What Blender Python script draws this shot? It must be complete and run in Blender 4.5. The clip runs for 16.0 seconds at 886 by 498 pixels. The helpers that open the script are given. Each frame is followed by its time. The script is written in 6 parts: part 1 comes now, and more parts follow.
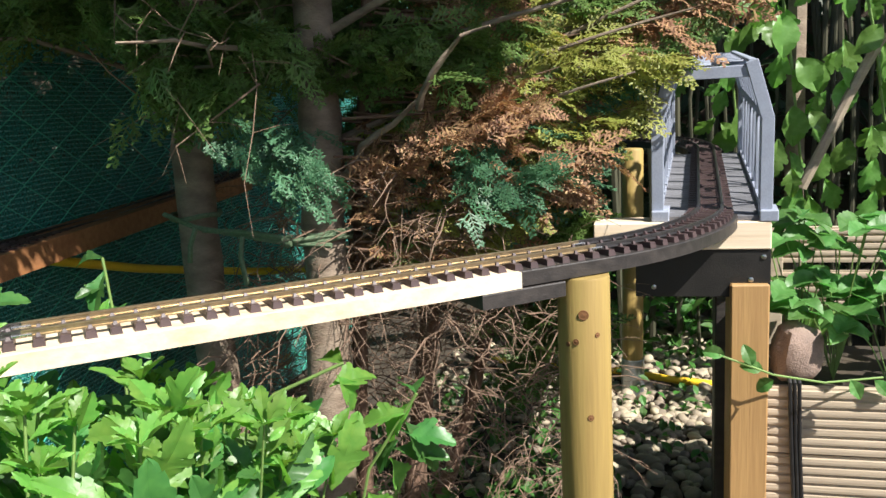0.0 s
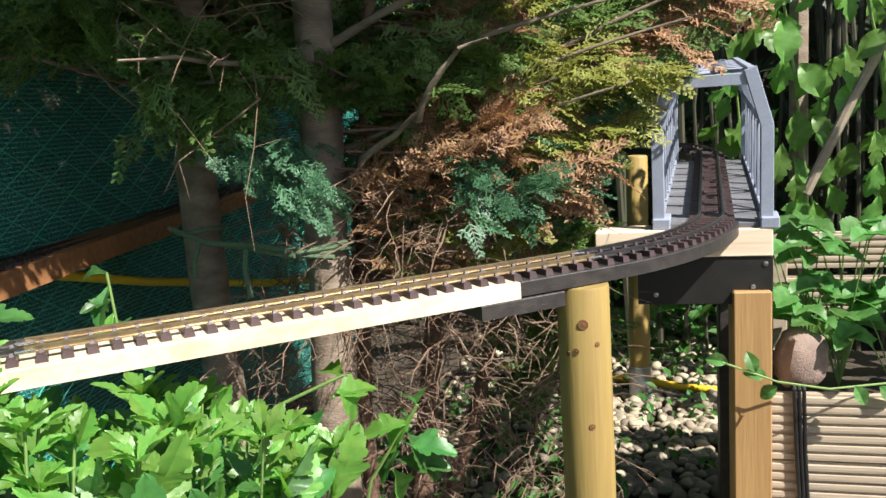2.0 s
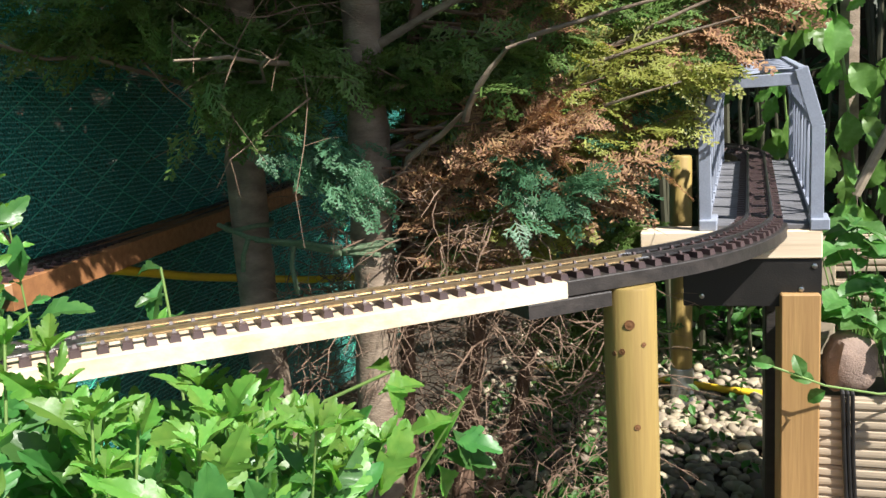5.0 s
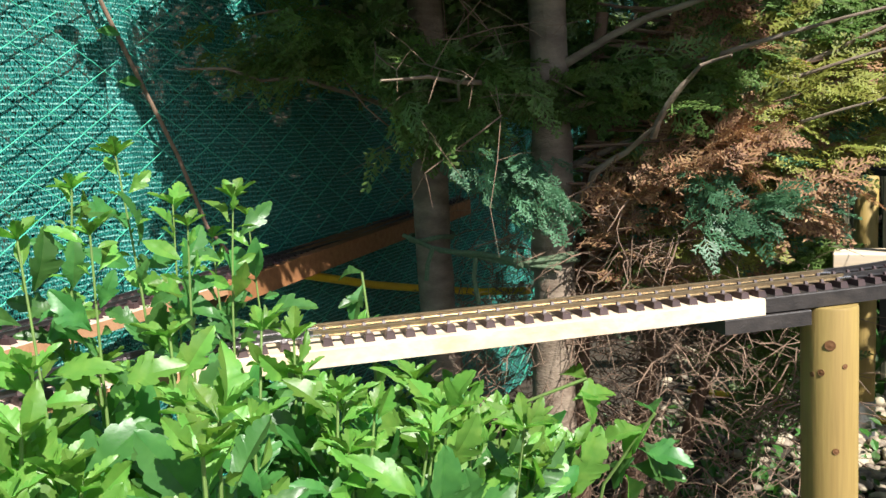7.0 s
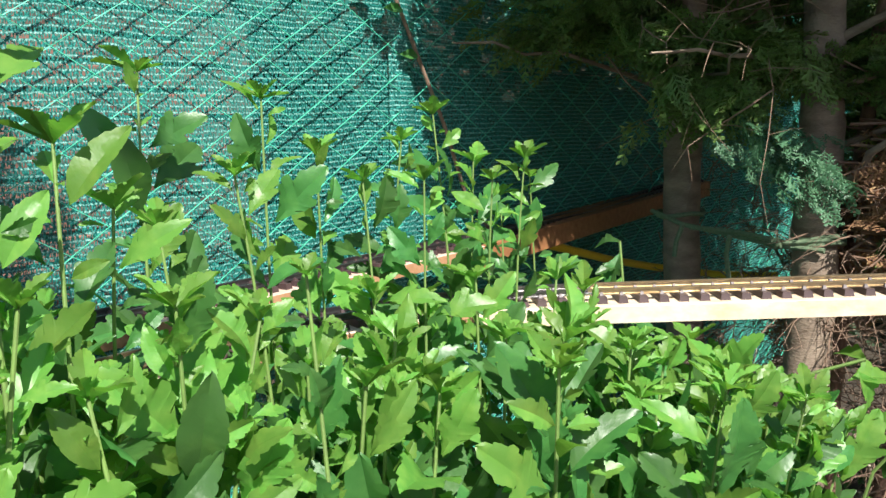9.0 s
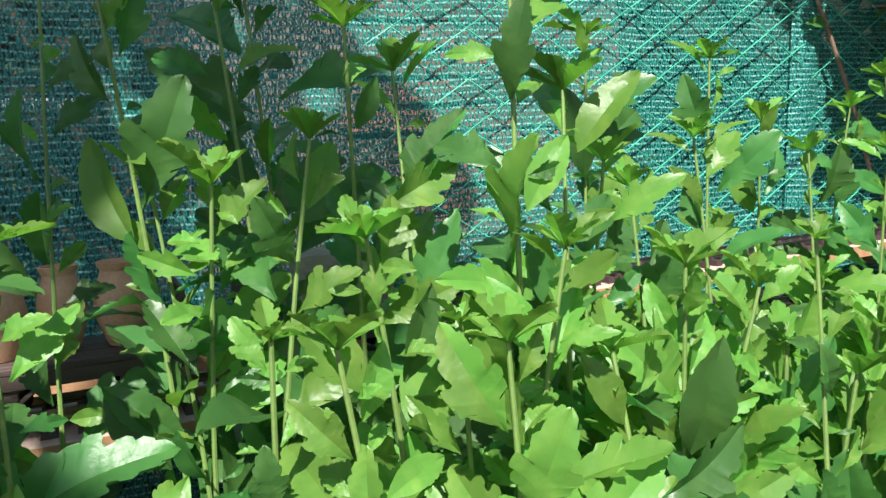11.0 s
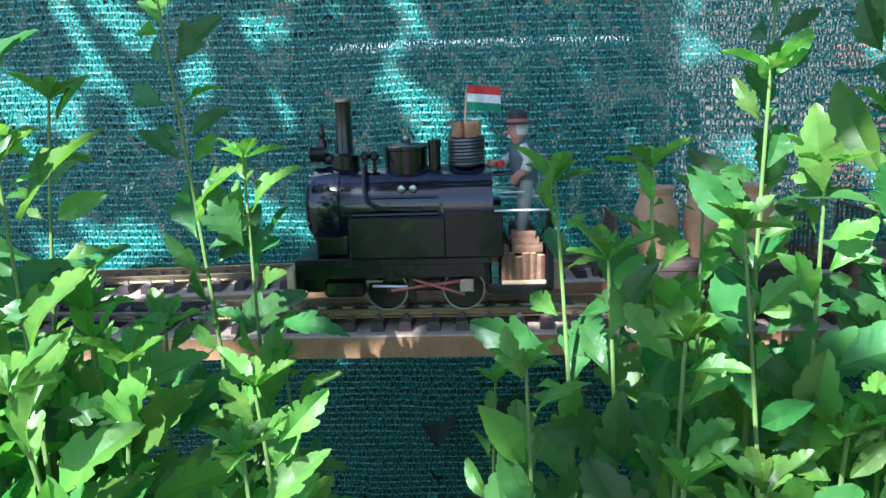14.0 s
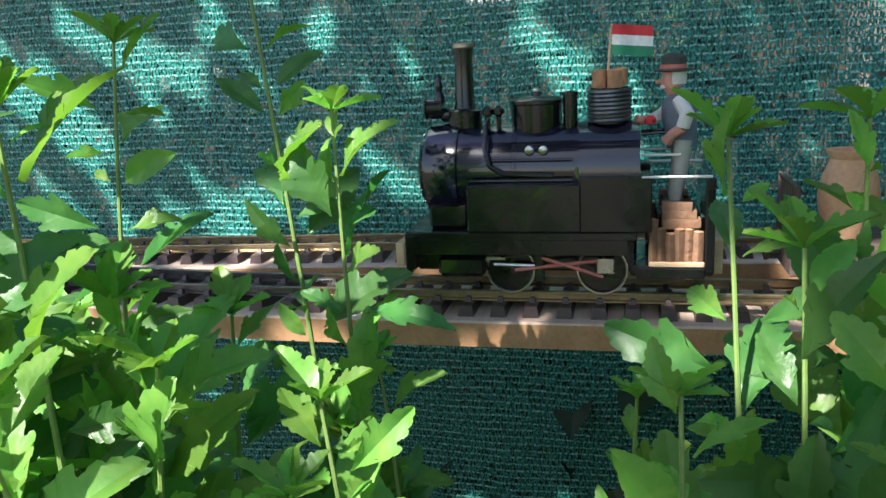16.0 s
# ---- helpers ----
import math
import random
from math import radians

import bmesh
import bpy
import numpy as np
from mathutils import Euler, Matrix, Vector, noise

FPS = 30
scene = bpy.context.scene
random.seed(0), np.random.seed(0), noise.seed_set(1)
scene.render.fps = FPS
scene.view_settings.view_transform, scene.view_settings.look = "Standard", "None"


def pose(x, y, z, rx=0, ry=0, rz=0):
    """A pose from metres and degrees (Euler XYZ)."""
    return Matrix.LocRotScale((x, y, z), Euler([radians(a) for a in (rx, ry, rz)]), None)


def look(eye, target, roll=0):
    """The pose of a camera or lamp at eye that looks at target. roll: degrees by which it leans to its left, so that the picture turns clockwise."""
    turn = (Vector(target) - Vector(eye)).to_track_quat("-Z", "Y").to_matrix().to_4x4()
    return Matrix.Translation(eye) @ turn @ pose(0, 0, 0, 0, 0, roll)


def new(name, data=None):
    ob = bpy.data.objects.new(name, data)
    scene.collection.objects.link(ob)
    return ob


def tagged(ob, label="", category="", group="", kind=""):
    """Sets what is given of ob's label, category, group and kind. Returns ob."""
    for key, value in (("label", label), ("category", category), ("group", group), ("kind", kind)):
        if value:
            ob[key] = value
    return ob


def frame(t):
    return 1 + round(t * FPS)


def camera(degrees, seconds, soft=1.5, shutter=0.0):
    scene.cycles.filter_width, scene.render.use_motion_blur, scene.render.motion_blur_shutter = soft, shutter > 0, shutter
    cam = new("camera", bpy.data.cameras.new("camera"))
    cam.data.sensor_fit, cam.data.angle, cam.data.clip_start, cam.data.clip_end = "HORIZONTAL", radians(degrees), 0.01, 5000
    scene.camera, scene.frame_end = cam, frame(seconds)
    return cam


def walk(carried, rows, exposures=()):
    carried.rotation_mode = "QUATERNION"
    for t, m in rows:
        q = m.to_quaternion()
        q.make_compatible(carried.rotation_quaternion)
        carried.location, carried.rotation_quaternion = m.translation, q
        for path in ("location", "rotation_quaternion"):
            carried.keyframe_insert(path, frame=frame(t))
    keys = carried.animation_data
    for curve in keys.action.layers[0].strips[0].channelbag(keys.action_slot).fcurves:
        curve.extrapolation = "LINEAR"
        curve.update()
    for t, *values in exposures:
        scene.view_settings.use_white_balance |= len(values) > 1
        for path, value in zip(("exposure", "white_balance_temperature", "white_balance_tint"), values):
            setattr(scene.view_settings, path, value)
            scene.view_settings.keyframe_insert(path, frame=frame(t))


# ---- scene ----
cam = camera(56.9, 16.0)
PATH = [
    (0, (0.075, 0.139, 1.049), (-0.418, 2.044, 0.69), -3.1),
    (0.5, (0.07, 0.132, 1.049), (-0.432, 2.033, 0.685), -3.2),
    (1, (0.077, 0.134, 1.052), (-0.428, 2.035, 0.691), -3.5),
    (1.5, (0.091, 0.138, 1.057), (-0.419, 2.04, 0.707), -3.9),
    (2, (0.093, 0.136, 1.055), (-0.424, 2.038, 0.716), -3.9),
    (2.5, (0.099, 0.138, 1.058), (-0.421, 2.038, 0.712), -4.1),
    (3, (0.101, 0.139, 1.057), (-0.409, 2.041, 0.706), -3.9),
    (5.5, (0.075, 0.113, 1.058), (-0.574, 1.976, 0.728), -3.6),
    (6, (0.069, 0.102, 1.057), (-0.636, 1.945, 0.735), -3.4),
    (6.5, (0.053, 0.079, 1.055), (-0.741, 1.89, 0.755), -3.3),
    (7, (0.026, 0.045, 1.057), (-0.898, 1.799, 0.789), -3.6),
    (7.5, (0.016, 0.009, 1.056), (-1.033, 1.694, 0.808), -3.4),
    (8, (0.011, -0.017, 1.048), (-1.123, 1.612, 0.798), -2.7),
    (8.2, (0.007, -0.028, 1.047), (-1.158, 1.578, 0.792), -2.5),
    (10.3, (-0.09, -0.092, 1.016), (-1.74, 0.999, 0.721), -2.2),
    (10.5, (-0.097, -0.096, 1.015), (-1.794, 0.922, 0.725), -2.1),
    (11, (-0.106, -0.117, 1.017), (-1.906, 0.713, 0.751), -2.6),
    (11.5, (-0.092, -0.153, 1.029), (-1.971, 0.483, 0.77), -2.5),
    (12, (-0.079, -0.221, 1.038), (-1.998, 0.263, 0.747), -0.8),
    (12.5, (-0.07, -0.255, 1.035), (-2.017, 0.052, 0.699), -0.8),
    (13, (-0.058, -0.284, 1.031), (-2.017, -0.12, 0.663), -1.0),
    (13.5, (-0.046, -0.31, 1.026), (-2.007, -0.278, 0.633), -1.6),
    (14, (-0.036, -0.343, 1.031), (-1.996, -0.436, 0.64), -1.7),
    (14.5, (-0.033, -0.373, 1.035), (-1.984, -0.593, 0.652), -2.3),
    (15, (-0.06, -0.373, 1.029), (-1.996, -0.669, 0.625), -2.5),
    (15.5, (-0.107, -0.358, 1.021), (-2.027, -0.711, 0.585), -2.5),
    (16, (-0.151, -0.341, 1.013), (-2.048, -0.779, 0.554), -2.7),
]
EXPOSURES = [(0.0, 1.05, 6300, 10), (8.0, 1.05, 6300, 10), (11.0, 1.02, 6300, 10), (12.0, 1.35, 5400, 8), (13.0, 1.75, 5250, 8), (14.3, 1.75, 5400, 8), (15.2, 1.6, 6200, 10), (16.0, 1.6, 6300, 10)]
walk(cam, [(t, look(eye, target, roll)) for t, eye, target, roll in PATH], EXPOSURES)


# ---- light ----
SUN_AZIMUTH, SUN_HEIGHT = -30.0, 48.0
world = bpy.data.worlds.new("sky")
scene.world = world
world.use_nodes = True
_n, _l = world.node_tree.nodes, world.node_tree.links
sky = _n.new("ShaderNodeTexSky")
sky.sky_type = "NISHITA"
sky.sun_disc = False
sky.sun_elevation = radians(SUN_HEIGHT)
sky.sun_rotation = radians(90 - SUN_AZIMUTH)
_l.new(sky.outputs[0], _n["Background"].inputs[0])
_n["Background"].inputs[1].default_value = 0.066
sun = new("sun", bpy.data.lights.new("sun", "SUN"))
sun.data.energy = 5.0
sun.data.angle = radians(0.6)
sun.data.color = (1.0, 0.95, 0.86)
_a, _e = radians(SUN_AZIMUTH), radians(SUN_HEIGHT)
sun.matrix_world = look((6 * math.cos(_a) * math.cos(_e), 6 * math.sin(_a) * math.cos(_e), 6 * math.sin(_e)), (0, 0, 0))


# ---- materials ----
def mat(name, colour, rough=0.6, metal=0.0, spot=None, scale=30.0, amount=0.5, bump=0.15, fine=300.0, stretch=(1, 1, 1), each=0.0, coat=0.0):
    """A surface with broad stains towards spot, a fine grain and relief; each varies it from object to object."""
    m = bpy.data.materials.new(name)
    m.use_nodes = True
    n, l = m.node_tree.nodes, m.node_tree.links
    b = n["Principled BSDF"]
    spot = spot or tuple(c * 0.55 for c in colour)
    co = n.new("ShaderNodeTexCoord")
    mp = n.new("ShaderNodeMapping")
    mp.inputs["Scale"].default_value = stretch
    l.new(co.outputs["Object"], mp.inputs[0])
    broad = n.new("ShaderNodeTexNoise")
    broad.inputs["Scale"].default_value = scale
    broad.inputs["Detail"].default_value = 6
    grain = n.new("ShaderNodeTexNoise")
    grain.inputs["Scale"].default_value = fine
    grain.inputs["Detail"].default_value = 3
    for t in (broad, grain):
        l.new(mp.outputs[0], t.inputs["Vector"])
    ramp = n.new("ShaderNodeValToRGB")
    ramp.color_ramp.elements[0].position, ramp.color_ramp.elements[1].position = 0.35, 0.7
    l.new(broad.outputs[0], ramp.inputs[0])
    mul = n.new("ShaderNodeMath")
    mul.operation = "MULTIPLY"
    mul.inputs[1].default_value = amount
    l.new(ramp.outputs[0], mul.inputs[0])
    mix = n.new("ShaderNodeMix")
    mix.data_type = "RGBA"
    mix.inputs[6].default_value, mix.inputs[7].default_value = (*colour, 1), (*spot, 1)
    l.new(mul.outputs[0], mix.inputs[0])
    hsv = n.new("ShaderNodeHueSaturation")
    l.new(mix.outputs[2], hsv.inputs["Color"])
    rng = n.new("ShaderNodeMapRange")
    rng.inputs[3].default_value, rng.inputs[4].default_value = 0.78, 1.22
    l.new(grain.outputs[0], rng.inputs[0])
    last = rng.outputs[0]
    if each:
        info = n.new("ShaderNodeObjectInfo")
        r2 = n.new("ShaderNodeMapRange")
        r2.inputs[3].default_value, r2.inputs[4].default_value = 1 - each, 1 + each
        l.new(info.outputs["Random"], r2.inputs[0])
        m2 = n.new("ShaderNodeMath")
        m2.operation = "MULTIPLY"
        l.new(last, m2.inputs[0])
        l.new(r2.outputs[0], m2.inputs[1])
        last = m2.outputs[0]
    l.new(last, hsv.inputs["Value"])
    l.new(hsv.outputs[0], b.inputs["Base Color"])
    b.inputs["Metallic"].default_value = metal
    b.inputs["Coat Weight"].default_value = coat
    rr = n.new("ShaderNodeMapRange")
    rr.inputs[3].default_value, rr.inputs[4].default_value = max(0.03, rough - 0.12), min(1, rough + 0.12)
    l.new(broad.outputs[0], rr.inputs[0])
    l.new(rr.outputs[0], b.inputs["Roughness"])
    if bump:
        bp = n.new("ShaderNodeBump")
        bp.inputs["Strength"].default_value = bump
        bp.inputs["Distance"].default_value = 0.002
        l.new(grain.outputs[0], bp.inputs["Height"])
        l.new(bp.outputs[0], b.inputs["Normal"])
    return m


def wood(name, colour, dark, rough=0.65, rings=90.0, along="X", each=0.1):
    """Sawn timber: bands drawn out along the grain, knots and fine fibres."""
    st = {"X": (0.05, 1, 1), "Y": (1, 0.05, 1), "Z": (1, 1, 0.05)}[along]
    m = mat(name, colour, rough, 0, dark, rings, 0.6, 0.3, rings * 6, st, each)
    return m


def leaf_mat(name, colour, spot, rough=0.42, light=0.4, island=0.3, scale=60.0):
    """A leaf that lets some light through, each a little different."""
    m = bpy.data.materials.new(name)
    m.use_nodes = True
    n, l = m.node_tree.nodes, m.node_tree.links
    b, out = n["Principled BSDF"], n["Material Output"]
    geo, info = n.new("ShaderNodeNewGeometry"), n.new("ShaderNodeObjectInfo")
    co = n.new("ShaderNodeTexCoord")
    add = n.new("ShaderNodeMath")
    l.new(geo.outputs["Random Per Island"], add.inputs[0])
    l.new(info.outputs["Random"], add.inputs[1])
    frac = n.new("ShaderNodeMath")
    frac.operation = "FRACT"
    l.new(add.outputs[0], frac.inputs[0])
    tex = n.new("ShaderNodeTexNoise")
    tex.inputs["Scale"].default_value = scale
    tex.inputs["Detail"].default_value = 5
    l.new(co.outputs["Object"], tex.inputs["Vector"])
    ramp = n.new("ShaderNodeValToRGB")
    ramp.color_ramp.elements[0].position, ramp.color_ramp.elements[1].position = 0.45, 0.75
    l.new(tex.outputs[0], ramp.inputs[0])
    mix = n.new("ShaderNodeMix")
    mix.data_type = "RGBA"
    mix.inputs[6].default_value, mix.inputs[7].default_value = (*colour, 1), (*spot, 1)
    l.new(ramp.outputs[0], mix.inputs[0])
    hsv = n.new("ShaderNodeHueSaturation")
    r = n.new("ShaderNodeMapRange")
    r.inputs[3].default_value, r.inputs[4].default_value = 1 - island, 1 + island
    l.new(frac.outputs[0], r.inputs[0])
    l.new(r.outputs[0], hsv.inputs["Value"])
    h = n.new("ShaderNodeMapRange")
    h.inputs[3].default_value, h.inputs[4].default_value = 0.485, 0.515
    l.new(frac.outputs[0], h.inputs[0])
    l.new(h.outputs[0], hsv.inputs["Hue"])
    l.new(mix.outputs[2], hsv.inputs["Color"])
    l.new(hsv.outputs[0], b.inputs["Base Color"])
    b.inputs["Roughness"].default_value = rough
    bp = n.new("ShaderNodeBump")
    bp.inputs["Strength"].default_value = 0.35
    bp.inputs["Distance"].default_value = 0.003
    l.new(tex.outputs[0], bp.inputs["Height"])
    l.new(bp.outputs[0], b.inputs["Normal"])
    tr = n.new("ShaderNodeBsdfTranslucent")
    gain = n.new("ShaderNodeHueSaturation")
    gain.inputs["Value"].default_value = 1.7
    gain.inputs["Saturation"].default_value = 1.1
    l.new(hsv.outputs[0], gain.inputs["Color"])
    l.new(gain.outputs[0], tr.inputs[0])
    ms = n.new("ShaderNodeMixShader")
    ms.inputs[0].default_value = light
    l.new(b.outputs[0], ms.inputs[1])
    l.new(tr.outputs[0], ms.inputs[2])
    l.new(ms.outputs[0], out.inputs[0])
    return m


def net_mat():
    """Knitted shade net: lengthwise threads with slanting tapes between them, holes in the rest."""
    m = bpy.data.materials.new("shade net")
    m.use_nodes = True
    n, l = m.node_tree.nodes, m.node_tree.links
    b, out = n["Principled BSDF"], n["Material Output"]
    co = n.new("ShaderNodeTexCoord")
    sway = n.new("ShaderNodeTexNoise")
    sway.inputs["Scale"].default_value = 5.0
    l.new(co.outputs["Object"], sway.inputs["Vector"])
    amp = n.new("ShaderNodeVectorMath")
    amp.operation = "SCALE"
    amp.inputs["Scale"].default_value = 0.02
    l.new(sway.outputs["Color"], amp.inputs[0])
    pos = n.new("ShaderNodeVectorMath")
    l.new(co.outputs["Object"], pos.inputs[0])
    l.new(amp.outputs[0], pos.inputs[1])
    sep = n.new("ShaderNodeSeparateXYZ")
    l.new(pos.outputs[0], sep.inputs[0])

    def math_node(op, a, c):
        k = n.new("ShaderNodeMath")
        k.operation = op
        for i, v in enumerate((a, c)):
            if isinstance(v, (int, float)):
                k.inputs[i].default_value = v
            else:
                l.new(v, k.inputs[i])
        return k.outputs[0]

    row = math_node("FRACT", math_node("MULTIPLY", sep.outputs[2], 95.0), 0)
    thread = math_node("LESS_THAN", row, 0.3)
    stitch = n.new("ShaderNodeTexNoise")
    stitch.inputs["Scale"].default_value = 1.0
    stitch.inputs["Detail"].default_value = 2
    mp = n.new("ShaderNodeMapping")
    mp.inputs["Scale"].default_value = (1, 420, 100)
    l.new(pos.outputs[0], mp.inputs[0])
    l.new(mp.outputs[0], stitch.inputs["Vector"])
    tape = math_node("GREATER_THAN", stitch.outputs[0], 0.455)
    solid = math_node("MAXIMUM", thread, tape)
    mix = n.new("ShaderNodeMix")
    mix.data_type = "RGBA"
    mix.inputs[6].default_value, mix.inputs[7].default_value = (0.010, 0.12, 0.10, 1), (0.06, 0.41, 0.355, 1)
    tone = n.new("ShaderNodeTexNoise")
    tone.inputs["Scale"].default_value = 1.0
    mp2 = n.new("ShaderNodeMapping")
    mp2.inputs["Scale"].default_value = (1, 300, 220)
    l.new(pos.outputs[0], mp2.inputs[0])
    l.new(mp2.outputs[0], tone.inputs["Vector"])
    rr = n.new("ShaderNodeValToRGB")
    rr.color_ramp.elements[0].position, rr.color_ramp.elements[1].position = 0.42, 0.68
    l.new(tone.outputs[0], rr.inputs[0])
    l.new(rr.outputs[0], mix.inputs[0])
    pale = n.new("ShaderNodeMix")
    pale.data_type = "RGBA"
    pale.inputs[7].default_value = (0.45, 0.78, 0.71, 1)
    l.new(mix.outputs[2], pale.inputs[6])
    l.new(math_node("MULTIPLY", math_node("LESS_THAN", row, 0.26), rr.outputs[0]), pale.inputs[0])
    l.new(pale.outputs[2], b.inputs["Base Color"])
    b.inputs["Roughness"].default_value = 0.35
    bp = n.new("ShaderNodeBump")
    bp.inputs["Distance"].default_value = 0.002
    bp.inputs["Strength"].default_value = 0.8
    l.new(tone.outputs[0], bp.inputs["Height"])
    l.new(bp.outputs[0], b.inputs["Normal"])
    glow = n.new("ShaderNodeBsdfTranslucent")
    l.new(mix.outputs[2], glow.inputs[0])
    body = n.new("ShaderNodeMixShader")
    body.inputs[0].default_value = 0.25
    l.new(b.outputs[0], body.inputs[1])
    l.new(glow.outputs[0], body.inputs[2])
    hole = n.new("ShaderNodeBsdfTransparent")
    ms = n.new("ShaderNodeMixShader")
    l.new(solid, ms.inputs[0])
    l.new(hole.outputs[0], ms.inputs[1])
    l.new(body.outputs[0], ms.inputs[2])
    l.new(ms.outputs[0], out.inputs[0])
    return m


M_PINE = wood("pale planed pine", (0.80, 0.68, 0.52), (0.55, 0.34, 0.17), 0.55, 24)
M_PINESAWN = wood("reddish sawn pine edge", (0.50, 0.28, 0.15), (0.36, 0.18, 0.08), 0.6, 50)
M_PINEGREY = wood("pinkish weathered pine top", (0.62, 0.47, 0.38), (0.45, 0.31, 0.23), 0.65, 40)
M_BEAM = wood("orange-brown beam", (0.33, 0.15, 0.06), (0.17, 0.07, 0.03), 0.6, 60)
M_POST = wood("greenish treated pine", (0.36, 0.255, 0.08), (0.23, 0.14, 0.04), 0.6, 30, "Z")
M_POST2 = wood("yellow treated pine", (0.37, 0.22, 0.085), (0.25, 0.135, 0.05), 0.6, 36, "Z")
M_KNOT = mat("dark resinous knot", (0.19, 0.085, 0.03), 0.6, 0, (0.10, 0.04, 0.015), 150, 0.6, 0.2)
M_BLACKWOOD = wood("black-stained wood", (0.022, 0.019, 0.018), (0.055, 0.045, 0.04), 0.5, 60)
M_BLACKBOARD = mat("black painted board", (0.008, 0.007, 0.006), 0.55, 0, (0.022, 0.018, 0.015), 25, 0.5, 0.2)
M_TIE = mat("brown plastic sleeper", (0.055, 0.033, 0.033), 0.42, 0, (0.09, 0.06, 0.055), 60, 0.4, 0.1, each=0.15)
M_BRASS = mat("tarnished brass rail", (0.42, 0.33, 0.21), 0.38, 0.85, (0.20, 0.14, 0.08), 40, 0.6, 0.05)
M_DARKRAIL = mat("dark oxidised rail", (0.20, 0.19, 0.19), 0.33, 0.9, (0.08, 0.075, 0.08), 40, 0.6, 0.05)
M_GREYDECK = mat("dark grey deck plank", (0.15, 0.15, 0.165), 0.6, 0, (0.09, 0.09, 0.1), 40, 0.6, 0.2, each=0.2)
M_GREY = mat("blue-grey bridge paint", (0.31, 0.34, 0.42), 0.5, 0, (0.2, 0.215, 0.27), 30, 0.4, 0.1)
M_BLACK = mat("satin black enamel", (0.005, 0.005, 0.006), 0.24, 0, (0.012, 0.012, 0.013), 40, 0.5, 0.04, coat=0.3)
# The blue in this black is sky reflection put into the boiler's colour.
M_BOILER = mat("glossy black boiler with sky tint", (0.006, 0.006, 0.016), 0.13, 0, (0.012, 0.012, 0.026), 40, 0.4, 0.02, coat=0.6)
M_STEEL = mat("bright steel", (0.55, 0.54, 0.52), 0.28, 1.0, (0.3, 0.29, 0.28), 60, 0.4, 0.05)
M_COIL = mat("dull steel wire", (0.16, 0.16, 0.17), 0.35, 0.7, (0.08, 0.08, 0.09), 80, 0.5, 0.05)
M_REDROD = mat("faded red rod", (0.55, 0.12, 0.09), 0.5, 0, (0.5, 0.3, 0.25), 60, 0.5, 0.05)
M_BUFFER = wood("bare buffer wood", (0.60, 0.44, 0.27), (0.42, 0.27, 0.14), 0.6, 100)
M_LOG = mat("cut twig wood", (0.42, 0.22, 0.11), 0.7, 0, (0.22, 0.11, 0.06), 120, 0.6, 0.4)
M_FIREWOOD = mat("dark split firewood", (0.24, 0.13, 0.075), 0.75, 0, (0.13, 0.075, 0.05), 120, 0.6, 0.5)
M_LOGEND = mat("twig end grain", (0.48, 0.27, 0.15), 0.7, 0, (0.34, 0.18, 0.09), 200, 0.5, 0.2)
M_CLAY = mat("terracotta clay", (0.62, 0.33, 0.19), 0.75, 0, (0.70, 0.47, 0.31), 40, 0.7, 0.2)
M_WAGON = wood("brown wagon wood", (0.10, 0.068, 0.058), (0.055, 0.038, 0.034), 0.6, 120)
M_ROCK = mat("rough limestone", (0.34, 0.31, 0.22), 0.85, 0, (0.2, 0.19, 0.12), 30, 0.7, 0.9, 200)
M_STONE = mat("reddish garden stone", (0.27, 0.19, 0.15), 0.8, 0, (0.15, 0.11, 0.095), 35, 0.7, 0.9, 250)
M_BARK = mat("smooth grey-brown bark", (0.155, 0.11, 0.078), 0.75, 0, (0.34, 0.27, 0.2), 14, 0.75, 0.9, 120, (1, 1, 2.5))
M_BARKRED = mat("red-brown conifer bark", (0.13, 0.07, 0.045), 0.85, 0, (0.24, 0.16, 0.11), 18, 0.6, 0.9, 140, (1, 1, 0.3))
M_DEADTWIG = mat("dry twig", (0.25, 0.165, 0.115), 0.8, 0, (0.14, 0.085, 0.055), 60, 0.6, 0.3)
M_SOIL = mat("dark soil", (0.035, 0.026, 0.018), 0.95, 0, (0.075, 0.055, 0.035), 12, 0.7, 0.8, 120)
M_PEBBLE = mat("river pebble", (0.36, 0.30, 0.225), 0.75, 0, (0.2, 0.17, 0.135), 20, 0.8, 0.3, 200)
M_ROPE = mat("green braided rope", (0.10, 0.16, 0.085), 0.8, 0, (0.2, 0.24, 0.15), 150, 0.6, 0.8, 500)
M_HOSE = mat("yellow plastic hose", (0.85, 0.55, 0.03), 0.4, 0, (0.7, 0.42, 0.03), 30, 0.4, 0.05)
M_CABLE = mat("black rubber cable", (0.012, 0.012, 0.013), 0.35, 0, (0.03, 0.03, 0.03), 30, 0.4, 0.05)
M_ZINC = mat("galvanised shoe", (0.36, 0.38, 0.40), 0.45, 0.8, (0.25, 0.26, 0.28), 40, 0.5, 0.1)
M_DECK = wood("weathered decking", (0.42, 0.34, 0.25), (0.27, 0.21, 0.15), 0.75, 60)
M_NET = net_mat()
M_WIRE = mat("green coated wire", (0.07, 0.46, 0.30), 0.4, 0, (0.1, 0.55, 0.38), 60, 0.4, 0.05)
M_WHITE = mat("white plastic pipe", (0.75, 0.75, 0.73), 0.4, 0, (0.6, 0.6, 0.58), 30, 0.4, 0.05)
M_LEAF = leaf_mat("hibiscus leaf", (0.058, 0.165, 0.04), (0.088, 0.215, 0.05), 0.38, 0.36)
M_LEAFY = leaf_mat("young hibiscus leaf", (0.13, 0.285, 0.05), (0.20, 0.35, 0.065), 0.4, 0.42)
